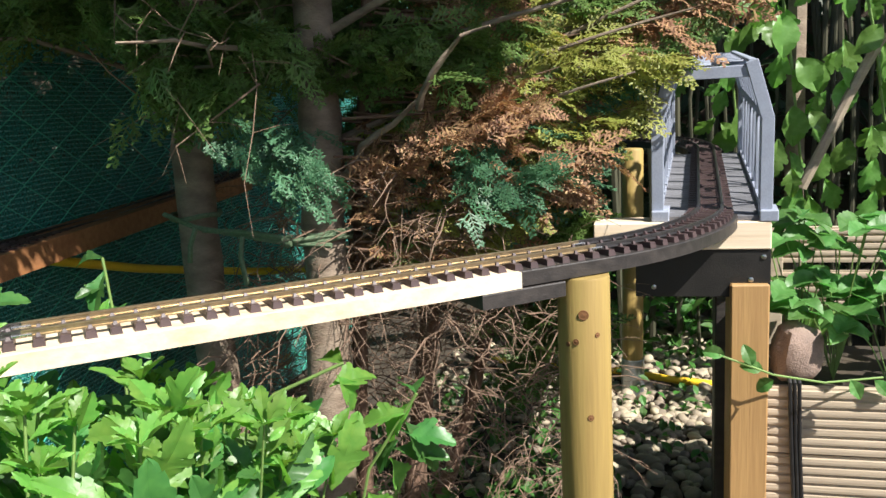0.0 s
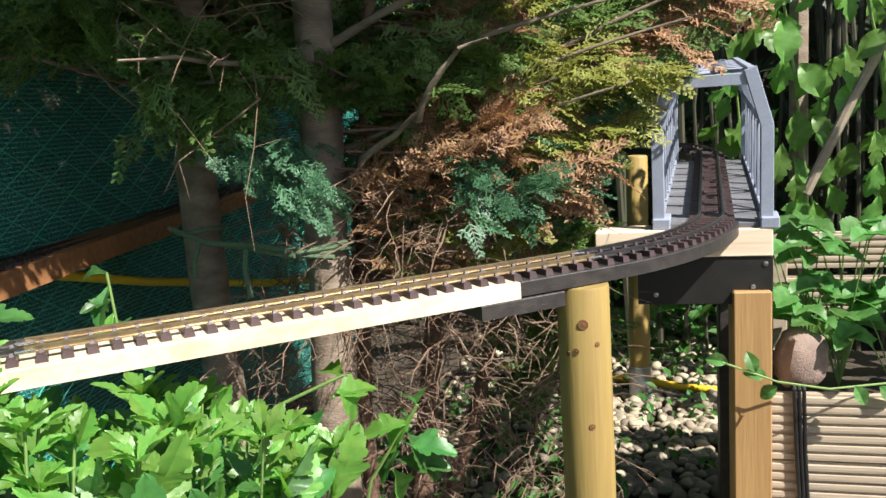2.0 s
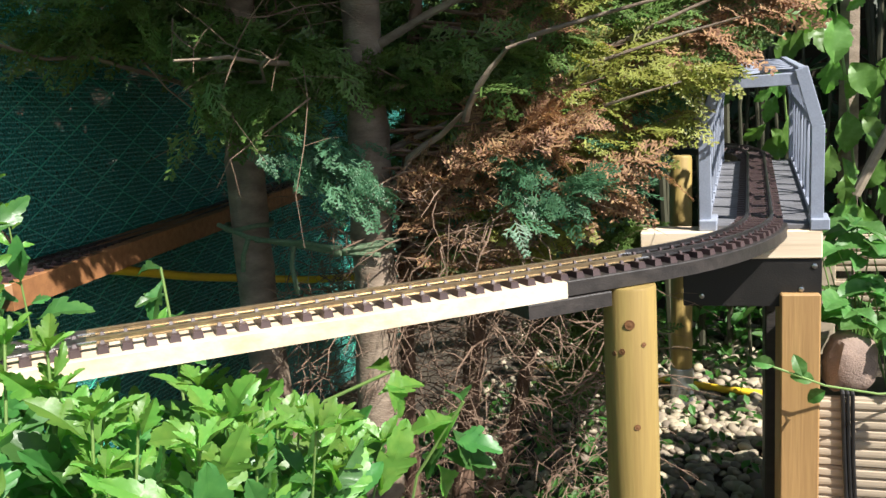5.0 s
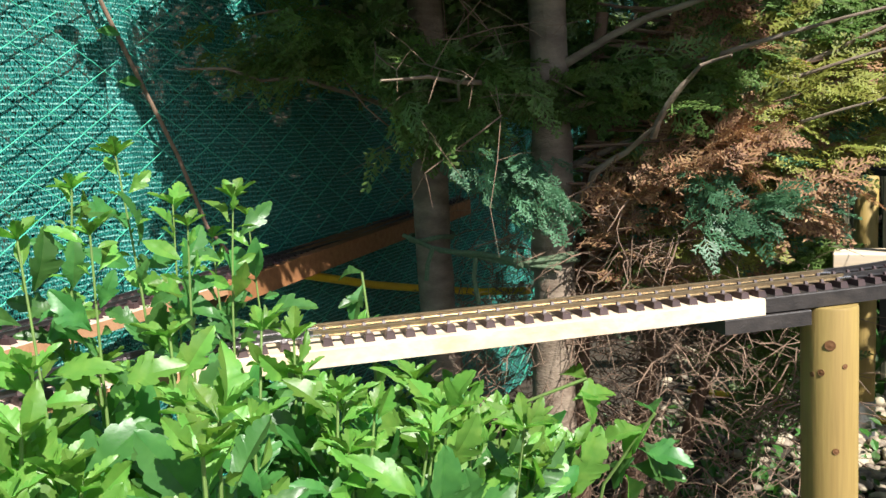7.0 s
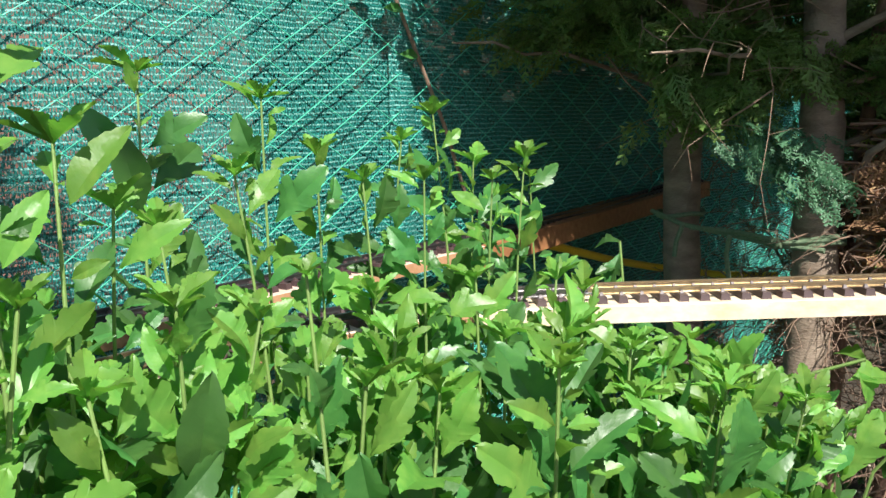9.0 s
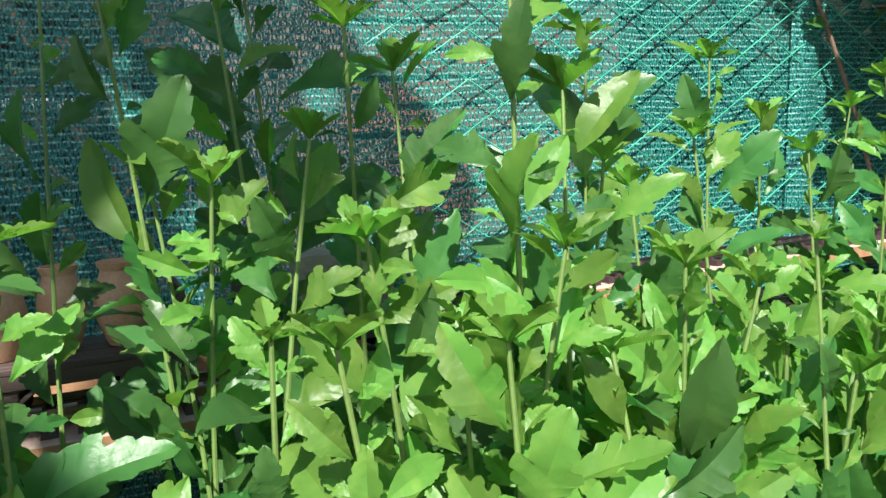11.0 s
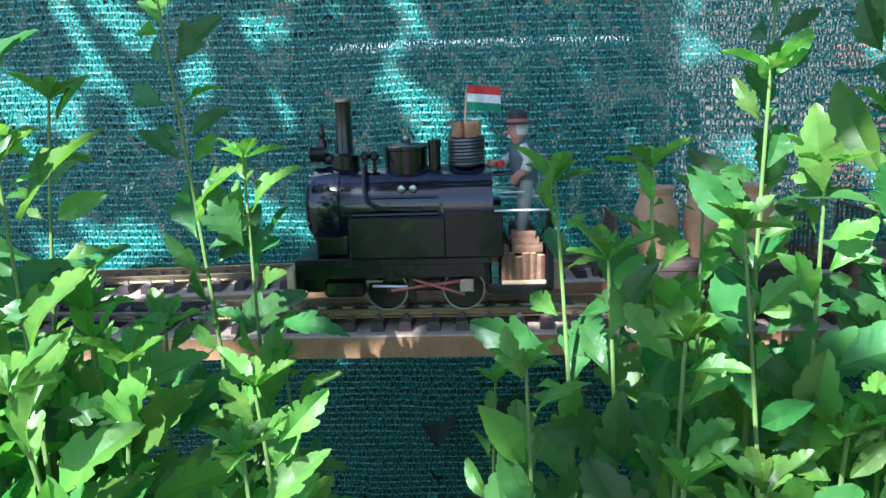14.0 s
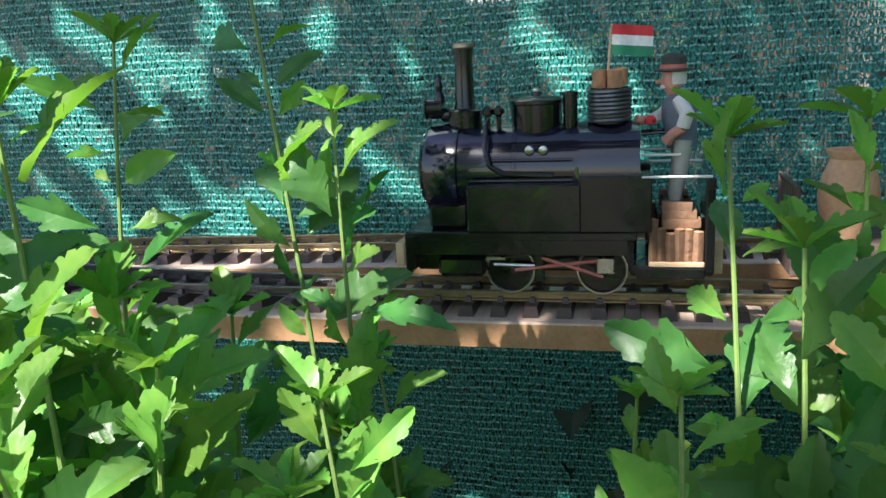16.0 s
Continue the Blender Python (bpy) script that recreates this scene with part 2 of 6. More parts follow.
M_STEM = mat("green stem", (0.17, 0.27, 0.07), 0.5, 0, (0.12, 0.17, 0.06), 60, 0.5, 0.1)
M_CONIFER = leaf_mat("conifer scale leaf", (0.105, 0.175, 0.042), (0.14, 0.21, 0.05), 0.5, 0.3, 0.4, 9)
M_CONIFERBLUE = leaf_mat("blue-green conifer leaf", (0.055, 0.14, 0.065), (0.075, 0.17, 0.085), 0.5, 0.2, 0.35, 9)
M_CONIFERSUN = leaf_mat("yellow-green conifer leaf with sunlight in its colour", (0.22, 0.235, 0.045), (0.30, 0.29, 0.07), 0.5, 0.3, 0.35, 9)
M_DEADLEAF = leaf_mat("dead brown conifer leaf", (0.29, 0.155, 0.08), (0.38, 0.24, 0.13), 0.7, 0.25, 0.45, 12)
M_VINE = leaf_mat("vine leaf", (0.12, 0.255, 0.05), (0.18, 0.33, 0.085), 0.42, 0.4)
M_STRAW = leaf_mat("strawberry leaf", (0.085, 0.21, 0.05), (0.14, 0.28, 0.085), 0.45, 0.35)
M_WEED = leaf_mat("ground ivy leaf", (0.05, 0.14, 0.025), (0.09, 0.2, 0.04), 0.5, 0.35)
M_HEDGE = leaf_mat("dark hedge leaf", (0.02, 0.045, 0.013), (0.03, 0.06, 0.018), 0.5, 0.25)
M_CANE = mat("dark bamboo cane", (0.05, 0.05, 0.03), 0.6, 0, (0.09, 0.085, 0.05), 20, 0.6, 0.2, 80, (1, 1, 0.3))
M_SKIN = mat("painted skin", (0.62, 0.30, 0.23), 0.5, 0, (0.55, 0.24, 0.18), 150, 0.4, 0.05)
M_SHIRT = mat("white painted shirt", (0.72, 0.70, 0.66), 0.6, 0, (0.55, 0.53, 0.5), 150, 0.5, 0.05)
M_VEST = mat("blue-grey painted vest", (0.14, 0.165, 0.21), 0.6, 0, (0.09, 0.1, 0.14), 150, 0.5, 0.05)
M_TROUSER = mat("pale grey trousers", (0.40, 0.40, 0.36), 0.65, 0, (0.28, 0.28, 0.25), 150, 0.5, 0.05)
M_HAT = mat("dark felt hat", (0.045, 0.043, 0.04), 0.7, 0, (0.08, 0.07, 0.06), 150, 0.5, 0.1)
M_RED = mat("flag red", (0.62, 0.03, 0.04), 0.6, 0, (0.5, 0.03, 0.03), 60, 0.3, 0.02)
M_FLAGWHITE = mat("flag white", (0.8, 0.8, 0.78), 0.6, 0, (0.7, 0.7, 0.68), 60, 0.3, 0.02)
M_GREEN = mat("flag green", (0.02, 0.24, 0.12), 0.6, 0, (0.02, 0.2, 0.1), 60, 0.3, 0.02)


M_MORTAR = mat("grey mortar", (0.16, 0.14, 0.12), 0.9, 0, (0.11, 0.1, 0.085), 15, 0.6, 0.4, 120)


# ---- mesh helpers ----
class Shape:
    """Gathers vertices and faces; made into one mesh by obj()."""

    def __init__(self):
        self.v, self.f, self.m = [], [], []

    def add(self, verts, faces, mi=0):
        k = len(self.v)
        self.v += [tuple(p) for p in verts]
        self.f += [tuple(i + k for i in q) for q in faces]
        self.m += [mi] * len(faces)
        return self

    def box(self, x0, y0, z0, x1, y1, z1, c=0.0, m=None, mi=0):
        """A box with chamfered edges of width c."""
        bm = bmesh.new()
        bmesh.ops.create_cube(bm, size=1)
        for v in bm.verts:
            v.co = Vector(((x0 + x1) / 2 + v.co.x * (x1 - x0), (y0 + y1) / 2 + v.co.y * (y1 - y0), (z0 + z1) / 2 + v.co.z * (z1 - z0)))
        if c:
            bmesh.ops.bevel(bm, geom=bm.edges[:], offset=c, segments=1, affect="EDGES", clamp_overlap=True)
        if m is not None:
            bm.transform(m)
        bm.verts.index_update()
        self.add([v.co for v in bm.verts], [[v.index for v in f.verts] for f in bm.faces], mi)
        bm.free()
        return self

    def tube(self, pts, r, n=8, mi=0, caps=True, wob=0.0):
        """A tube through pts; r is one radius or one for each point."""
        pts = [Vector(p) for p in pts]
        rs = r if isinstance(r, (list, tuple)) else [r] * len(pts)
        k = len(self.v)
        side = None
        for i, p in enumerate(pts):
            d = (pts[min(i + 1, len(pts) - 1)] - pts[max(i - 1, 0)]).normalized()
            if side is None:
                side = d.orthogonal().normalized()
            side = (side - d * side.dot(d)).normalized()
            up = d.cross(side)
            for j in range(n):
                a = 2 * math.pi * j / n
                w = 1 + wob * noise.noise(p * 23 + Vector((math.cos(a), math.sin(a), 0)) * 1.4) if wob else 1
                self.v.append(tuple(p + (side * math.cos(a) + up * math.sin(a)) * rs[i] * w))
        for i in range(len(pts) - 1):
            for j in range(n):
                a, b = k + i * n + j, k + i * n + (j + 1) % n
                self.f.append((a, b, b + n, a + n))
                self.m.append(mi)
        if caps:
            self.f.append(tuple(k + j for j in reversed(range(n))))
            self.f.append(tuple(k + (len(pts) - 1) * n + j for j in range(n)))
            self.m += [mi, mi]
        return self

    def lathe(self, prof, n=16, at=(0, 0, 0), axis="Z", mi=0, caps=True):
        """Turns (radius, height) pairs round an axis."""
        k = len(self.v)
        for r, h in prof:
            for j in range(n):
                a = 2 * math.pi * j / n
                c, s = r * math.cos(a), r * math.sin(a)
                p = {"Z": (c, s, h), "X": (h, c, s), "Y": (s, h, c)}[axis]
                self.v.append((p[0] + at[0], p[1] + at[1], p[2] + at[2]))
        for i in range(len(prof) - 1):
            for j in range(n):
                a, b = k + i * n + j, k + i * n + (j + 1) % n
                self.f.append((a, b, b + n, a + n))
                self.m.append(mi)
        if caps:
            self.f.append(tuple(k + j for j in reversed(range(n))))
            self.f.append(tuple(k + (len(prof) - 1) * n + j for j in range(n)))
            self.m += [mi, mi]
        return self

    def data(self, name, mats, smooth=False):
        me = bpy.data.meshes.new(name)
        me.from_pydata(self.v, [], self.f)
        for m in mats if isinstance(mats, (list, tuple)) else [mats]:
            me.materials.append(m)
        if any(self.m):
            me.polygons.foreach_set("material_index", self.m)
        me.polygons.foreach_set("use_smooth", [smooth] * len(self.f))
        if smooth:
            me.set_sharp_from_angle(angle=radians(40))
        me.update()
        return me

    def obj(self, name, mats, parent=None, label="", smooth=False, m=None):
        ob = new(name, self.data(name, mats, smooth))
        if m is not None:
            ob.matrix_basis = m
        if parent is not None:
            ob.parent = parent
        if label:
            ob["label"] = label
        return ob


def thing(name, m, label, category, group="", kind=""):
    e = new(name)
    e.empty_display_size = 0.02
    e.matrix_basis = m
    return tagged(e, label, category, group, kind)


def piece(name, me, parent, m=None, label=""):
    ob = new(name, me)
    if m is not None:
        ob.matrix_basis = m
    ob.parent = parent
    if label:
        ob["label"] = label
    return ob


def sweep(pts, prof):
    """A strip of constant profile (side, up) along level-ish pts."""
    s = Shape()
    k = len(prof)
    for i, p in enumerate(pts):
        d = Vector(pts[min(i + 1, len(pts) - 1)]) - Vector(pts[max(i - 1, 0)])
        d.z = 0
        d.normalize()
        left = Vector((-d.y, d.x, 0))
        for a, b in prof:
            s.v.append(tuple(Vector(p) + left * a + Vector((0, 0, b))))
    for i in range(len(pts) - 1):
        for j in range(k):
            a, b = i * k + j, i * k + (j + 1) % k
            s.f.append((a, a + k, b + k, b))
    s.f.append(tuple(range(k)))
    s.f.append(tuple((len(pts) - 1) * k + j for j in reversed(range(k))))
    s.m = [0] * len(s.f)
    return s


# half outlines of leaf blades: along the midrib, out from it
LOBED = [(0, 0.02), (0.07, 0.05), (0.15, 0.10), (0.24, 0.16), (0.33, 0.22), (0.41, 0.275), (0.42, 0.31), (0.48, 0.325), (0.53, 0.335), (0.54, 0.375), (0.60, 0.385), (0.65, 0.36), (0.65, 0.315), (0.62, 0.27), (0.63, 0.225), (0.68, 0.23), (0.71, 0.265), (0.77, 0.265), (0.80, 0.23), (0.80, 0.195), (0.86, 0.20), (0.91, 0.165), (0.91, 0.125), (0.96, 0.11), (0.99, 0.06), (1, 0.01)]
PLAIN = [(0, 0.02), (0.06, 0.10), (0.13, 0.19), (0.21, 0.28), (0.29, 0.35), (0.36, 0.38), (0.38, 0.415), (0.45, 0.42), (0.49, 0.43), (0.51, 0.46), (0.58, 0.44), (0.62, 0.41), (0.64, 0.42), (0.71, 0.38), (0.74, 0.33), (0.76, 0.335), (0.83, 0.28), (0.86, 0.22), (0.92, 0.17), (0.97, 0.08), (1, 0.01)]


def leaf_shape(length, width, outline, fold=0.25, droop=0.3, seed=0):
    """A lobed, toothed leaf with a midrib fold, sunken veins and a wavy rim, drawn along +x from its stalk."""
    rnd = random.Random(seed)
    s = Shape()
    n = len(outline)
    skew = [rnd.uniform(0.86, 1.1), rnd.uniform(0.86, 1.1)]
    for i, (t, h) in enumerate(outline):
        m = i / (n - 1)
        row = []
        for q, sgn in enumerate((-1, 1)):
            w = h * width * skew[q] * (1 + 0.05 * rnd.uniform(-1, 1))
            for k in (1.0, 0.55):
                u = m + (t - m) * k
                wave = 0.045 * width * k * math.sin(9 * u + 2.1 * q + seed)
                row.append((u * length, sgn * w * k, -droop * length * u * u + fold * w * k ** 1.6 + wave + (0.012 * width if k < 1 else 0.008 * width * (-1) ** i)))
        mid = (m * length, 0, -droop * length * m * m - 0.025 * width)
        s.v += [row[0], row[1], mid, row[3], row[2]]
    for i in range(n - 1):
        for j in range(4):
            a = i * 5 + j
            s.f.append((a, a + 5, a + 6, a + 1))
    s.m = [0] * len(s.f)
    return s


def place_many(template, poses):
    """Many copies of a (verts, faces) template at 4x4 poses, as one Shape."""
    tv = np.array([(*p, 1.0) for p in template.v])
    tf = template.f
    out = Shape()
    n = len(tv)
    for i, m in enumerate(poses):
        w = tv @ np.array(m).T
        out.v += [tuple(r[:3]) for r in w.tolist()]
        k = i * n
        out.f += [tuple(a + k for a in q) for q in tf]
    out.m = [0] * len(out.f)
    return out


def along(p, d, up, scale=1.0, spin=0.0):
    """A pose at p with x along d and z near up."""
    x = Vector(d).normalized()
    y = Vector(up).cross(x)
    if y.length < 1e-4:
        y = x.orthogonal()
    y.normalize()
    z = x.cross(y)
    m = Matrix((x, y, z)).transposed().to_4x4() @ Matrix.Rotation(spin, 4, "X")
    return Matrix.Translation(p) @ m @ Matrix.Scale(scale, 4)


# ---- the tracks ----
BOARD, TIE_H, GAUGE, PITCH = 0.800, 0.009, 0.045, 0.0273
RAIL_TOP = BOARD + TIE_H + 0.0085


def arc(c, r, a0, a1, n):
    return [(c[0] + r * math.cos(radians(a0 + (a1 - a0) * i / n)), c[1] + r * math.sin(radians(a0 + (a1 - a0) * i / n))) for i in range(n + 1)]


def resample(pts, step):
    """Points every step along a polyline, with their headings in degrees."""
    out, left = [], step / 2
    for a, b in zip(pts, pts[1:]):
        a, b = Vector(a), Vector(b)
        d = (b - a).length
        while left <= d:
            p = a + (b - a) * (left / d)
            out.append((p, math.degrees(math.atan2(b.y - a.y, b.x - a.x))))
            left += step
        left -= d
    return out


D = Vector((-0.7673, -0.6413))
NFAR = Vector((-0.6413, 0.7673))
T0 = Vector((-0.399, 1.103))
A1 = T0 - D * 0.49
A2 = T0 + D * 0.306
C1 = A1 + NFAR * 0.6
R2 = (0.835 + A2.x) / 0.3587
C2 = A2 - NFAR * R2
# far loop, bridge, curve, straight, curve, straight beside the fence, turnout
HEAD = 87.0
B0 = Vector((C1.x + 0.6 * math.sin(radians(HEAD)), C1.y - 0.6 * math.cos(radians(HEAD))))
BD = Vector((math.cos(radians(HEAD)), math.sin(radians(HEAD))))
BRIDGE = 0.92
B1 = B0 + BD * BRIDGE
CR = B1 + Vector((-BD.y, BD.x)) * 0.42
rear = [(CR.x + 0.42 * math.cos(radians(a)), CR.y + 0.42 * math.sin(radians(a)), 0) for a in range(150, -4, -8)]
curve1 = [(*p, 0) for p in arc(C1, 0.6, HEAD - 90, -50.1, 14)]
straight1 = [(*A1, 0), (*A2, 0)]
curve2 = [(*p, 0) for p in arc(C2, R2, 129.9, 180, 14)]
straight2 = [(-0.835, 0.47, 0), (-0.835, -0.62, 0)]
curve3 = [(-0.835 - 1.5 * (1 - math.cos(a)), -0.62 - 1.5 * math.sin(a), 0) for a in (0.02 * i for i in range(24))]


def level(p):
    """The line climbs gently from the bridge to the far loop."""
    return max(0.0, (p[1] - B0.y)) * 0.055


def ties_mesh(length, name):
    s = Shape()
    w, t, h, l = 0.0068, 0.0052, TIE_H, length / 2
    vs = [(-w, -l, 0), (w, -l, 0), (w, l, 0), (-w, l, 0), (-t, -l + 0.002, h), (t, -l + 0.002, h), (t, l - 0.002, h), (-t, l - 0.002, h)]
    s.add(vs, [(3, 2, 1, 0), (4, 5, 6, 7), (0, 1, 5, 4), (1, 2, 6, 5), (2, 3, 7, 6), (3, 0, 4, 7)])
    for side in (-1, 1):
        for off in (-1, 1):
            y = side * GAUGE / 2 + off * 0.0062
            s.add([(-0.0028, y - 0.0024, h), (0.0028, y - 0.0024, h), (0.0028, y + 0.0024, h), (-0.0028, y + 0.0024, h),
                   (-0.0018, y - 0.0016 - off * 0.0012, h + 0.0042), (0.0018, y - 0.0016 - off * 0.0012, h + 0.0042), (0.0018, y + 0.0016 - off * 0.0012, h + 0.0042), (-0.0018, y + 0.0016 - off * 0.0012, h + 0.0042)],
                  [(4, 5, 6, 7), (0, 1, 5, 4), (1, 2, 6, 5), (2, 3, 7, 6), (3, 0, 4, 7)])
    return s.data(name, M_TIE)


ME_TIE = ties_mesh(0.088, "sleeper")
RAIL = [(-0.004, 0), (0.004, 0), (0.004, 0.0012), (0.0011, 0.0022), (0.0011, 0.0054), (0.0021, 0.0062), (0.0021, 0.008), (0.0012, 0.0085), (-0.0012, 0.0085), (-0.0021, 0.008), (-0.0021, 0.0062), (-0.0011, 0.0054), (-0.0011, 0.0022), (-0.004, 0.0012)]


def lay_track(pts, metal, label, group="garden railway track", z=BOARD):
    """Two rails on single sleepers along a centre line."""
    p0 = Vector(pts[0])
    tr = thing("railway_track", Matrix.Translation((p0.x, p0.y, z)), label, "model track", group)
    fine = [Vector(p) for p in pts]
    if len(fine) == 2:
        fine = [fine[0].lerp(fine[1], i / 12) for i in range(13)]
    for side in (-1, 1):
        line = []
        for i, p in enumerate(fine):
            d = (fine[min(i + 1, len(fine) - 1)] - fine[max(i - 1, 0)]).normalized()
            q = p + Vector((-d.y, d.x, 0)) * side * GAUGE / 2
            line.append((q.x - p0.x, q.y - p0.y, TIE_H + level(p)))
        sweep(line, RAIL).obj("rail", metal, tr)
    for p, a in resample(fine, PITCH):
        piece("sleeper", ME_TIE, tr, pose(p.x - p0.x, p.y - p0.y, level(p), 0, 0, a + random.uniform(-0.8, 0.8)))
    for end in (1,):
        d = (fine[1] - fine[0]).normalized()
        for side in (-1, 1):
            q = Vector((-d.y, d.x, 0)) * side * GAUGE / 2
            Shape().box(-0.011, -0.0048, 0.0, 0.011, 0.0048, 0.0035, 0.0008).obj("rail_joiner", M_STEEL, tr, "", m=Matrix.Translation((q.x, q.y, TIE_H + level(fine[0]) + 0.0005)) @ Matrix.Rotation(math.atan2(d.y, d.x), 4, "Z"))
    return tr


lay_track(rear, M_DARKRAIL, "dark rails on black sleepers curving away behind the bridge")
lay_track([(*B1, 0), (*(B0 + (B1 - B0) * 0.5), 0), (*B0, 0)], M_DARKRAIL, "dark rails running straight through the truss bridge")
lay_track(curve1, M_DARKRAIL, "dark curved rails on a black-stained board")
lay_track(straight1, M_BRASS, "tarnished brass rails on brown plastic sleepers over a pale pine board")
lay_track(curve2, M_DARKRAIL, "grey curved rails half hidden by hibiscus leaves")
lay_track(straight2, M_BRASS, "brass rails on brown sleepers beside the net fence")
lay_track(curve3, M_DARKRAIL, "dark blue-grey turnout rails on long black sleepers")


def far_x(y):
    return -1.027 - 0.077 * (y + 0.4)


lay_track([(far_x(-1.6), -1.6, 0), (far_x(0.3), 0.3, 0)], M_BRASS, "brass rails on brown sleepers close along the net fence")
lay_track([(far_x(0.3), 0.3, 0), (far_x(2.6), 2.6, 0)], M_DARKRAIL, "shaded rails on the orange-brown beam by the fence")


def board(pts, left, right, thick, metal, name, label, z=BOARD, top=None):
    """A plank under a centre line, from left to right of it."""
    c = 0.0015
    prof = [(left, -c), (left - c, 0), (right + c, 0), (right, -c), (right, -thick), (left, -thick)][::-1]
    p0 = Vector(pts[0])
    s = sweep([(p[0] - p0.x, p[1] - p0.y, level(p)) for p in pts], prof)
    if top:
        s.m = [1 if abs(s.v[f[0]][2] - s.v[f[-1]][2]) < c * 1.5 and s.v[f[0]][2] > -c * 1.5 else 0 for f in s.f]
    ob = s.obj(name, [metal, top] if top else metal, None, label, m=Matrix.Translation((p0.x, p0.y, z)))
    return tagged(ob, label, "timber board")


E_ = Vector((-0.084, 1.251))
s_end = (E_ - T0).dot(-D)
board([(*(T0 - D * s_end), 0), (*(T0 + D * 0.2), 0), (*A2, 0), *curve2[1:6]], 0.056, -0.05, 0.024, M_PINE, "track_board", "pale pine board carrying the brass track past the trees")
board([*curve2[5:], (-0.835, -0.62, 0), *curve3[1:]], 0.056, -0.052, 0.022, M_PINESAWN, "track_board", "pale pine board with a reddish sawn edge carrying the near track", top=M_PINEGREY)
board([(far_x(-1.6), -1.6, 0), (far_x(1.25), 1.25, 0)], 0.06, -0.058, 0.022, M_PINESAWN, "track_board", "pale pine board carrying the far track along the fence", top=M_PINEGREY)
board([(far_x(1.25), 1.25, 0), (far_x(2.6), 2.6, 0)], 0.055, -0.055, 0.05, M_BEAM, "track_beam", "orange-brown beam carrying a track behind the trees")
board([*curve1, (*(A1 + D * (0.49 - s_end)), 0)], 0.052, -0.05, 0.022, M_BLACKWOOD, "track_board", "black-stained curved board carrying the bend to the bridge")
board([(*(T0 - D * (s_end + 0.075)), 0), (*(T0 - D * (s_end - 0.065)), 0)], 0.056, -0.05, 0.022, M_BLACKWOOD, "joint_plate", "black-stained plank bridging the joint between two boards", BOARD - 0.0245)
board([(*rear[0][:2], 0), *[(p[0], p[1], 0) for p in rear[1:]]], 0.052, -0.052, 0.022, M_BLACKWOOD, "track_board", "dark board carrying the far loop")


def post(x, y, top, w, d, material, label, turn=0.0, round_=0.012):
    s = Shape().box(-w / 2, -d / 2, 0, w / 2, d / 2, top, round_)
    ob = s.obj("timber_post", material, None, label, m=pose(x, y, 0, 0, 0, turn))
    return tagged(ob, label, "timber post", "posts of the garden railway")


# posts under the line
bend_post = Shape().lathe([(0.001, 0.0), (0.0405, 0.0), (0.0405, 0.4), (0.0402, 0.772), (0.039, 0.776), (0.001, 0.776)], 40).obj("timber_post", M_POST, smooth=True, m=pose(-0.026, 1.372, 0, 0, 0, 4))
tagged(bend_post, "round greenish pine post with dark knots under the bend", "timber post", "posts of the garden railway")
post(0.258, 1.80, 0.668, 0.072, 0.072, M_POST2, "square yellow pine post under the bridge head", 3, 0.003)
post(0.235, 2.0, 0.668, 0.05, 0.05, M_BLACKWOOD, "dark square post behind the bridge head", 3, 0.003)
for _x, _y in ((-0.80, 0.30), (-0.83, -0.95), (far_x(-1.0), -1.0)):
    post(_x, _y, 0.777, 0.06, 0.06, M_BEAM, "reddish wooden post under the track boards", 0, 0.003)
rp = thing("round_post", pose(0.01, 2.92, 0.0, 0, 0.6, 0), "round yellow pine pole in a galvanised shoe", "post", "posts of the garden railway")
Shape().lathe([(0.001, 0.06), (0.034, 0.06), (0.035, 0.07), (0.035, 0.852), (0.031, 0.858), (0.001, 0.858)], 24).obj("pole", M_POST, rp, smooth=True)
Shape().lathe([(0.001, 0.0), (0.036, 0.0), (0.0385, 0.004), (0.0385, 0.135), (0.0365, 0.137), (0.001, 0.137)], 24).obj("shoe", M_ZINC, rp, "galvanised metal shoe", smooth=True)
Shape().lathe([(0.006, 0), (0.006, 0.005), (0.001, 0.006)], 8, axis="Y").obj("bolt", M_STEEL, rp, m=pose(0.02, -0.036, 0.05, 0, 0, 180))

for _i, (_x, _z, _r) in enumerate(((0.0, 0.722, 0.008), (-0.012, 0.68, 0.005), (0.02, 0.690, 0.004), (-0.024, 0.675, 0.004), (0.008, 0.56, 0.005))):
    _k = Shape().lathe([(_r, 0.0), (_r * 0.95, -0.0006), (_r * 0.6, -0.0004), (0.0005, -0.0009)], 14, axis="Y").obj("knot", M_KNOT, bend_post, "dark round knot", m=pose(_x, -math.sqrt(0.0405 ** 2 - _x * _x) - 0.0002, _z, 0, 0, math.degrees(math.asin(_x / 0.0405))))

# bridge head: pale sleeper, black board, screws
bh = thing("bridge_head", pose(0.0, 1.775, 0.0), "pale timber with a black board below it carrying the bridge", "bridge support")
Shape().box(-0.036, 0.0, 0.735, 0.298, 0.08, 0.789, 0.002).obj("timber", M_PINE, bh)
Shape().box(0.045, 0.004, 0.64, 0.298, 0.028, 0.734, 0.001).obj("board", M_BLACKBOARD, bh)
for _x, _z in ((0.262, 0.675), (0.285, 0.72), (0.08, 0.66)):
    Shape().lathe([(0.005, 0), (0.005, -0.002), (0.001, -0.003)], 10, axis="Y").obj("screw", M_STEEL, bh, m=pose(_x, 0.004, _z))


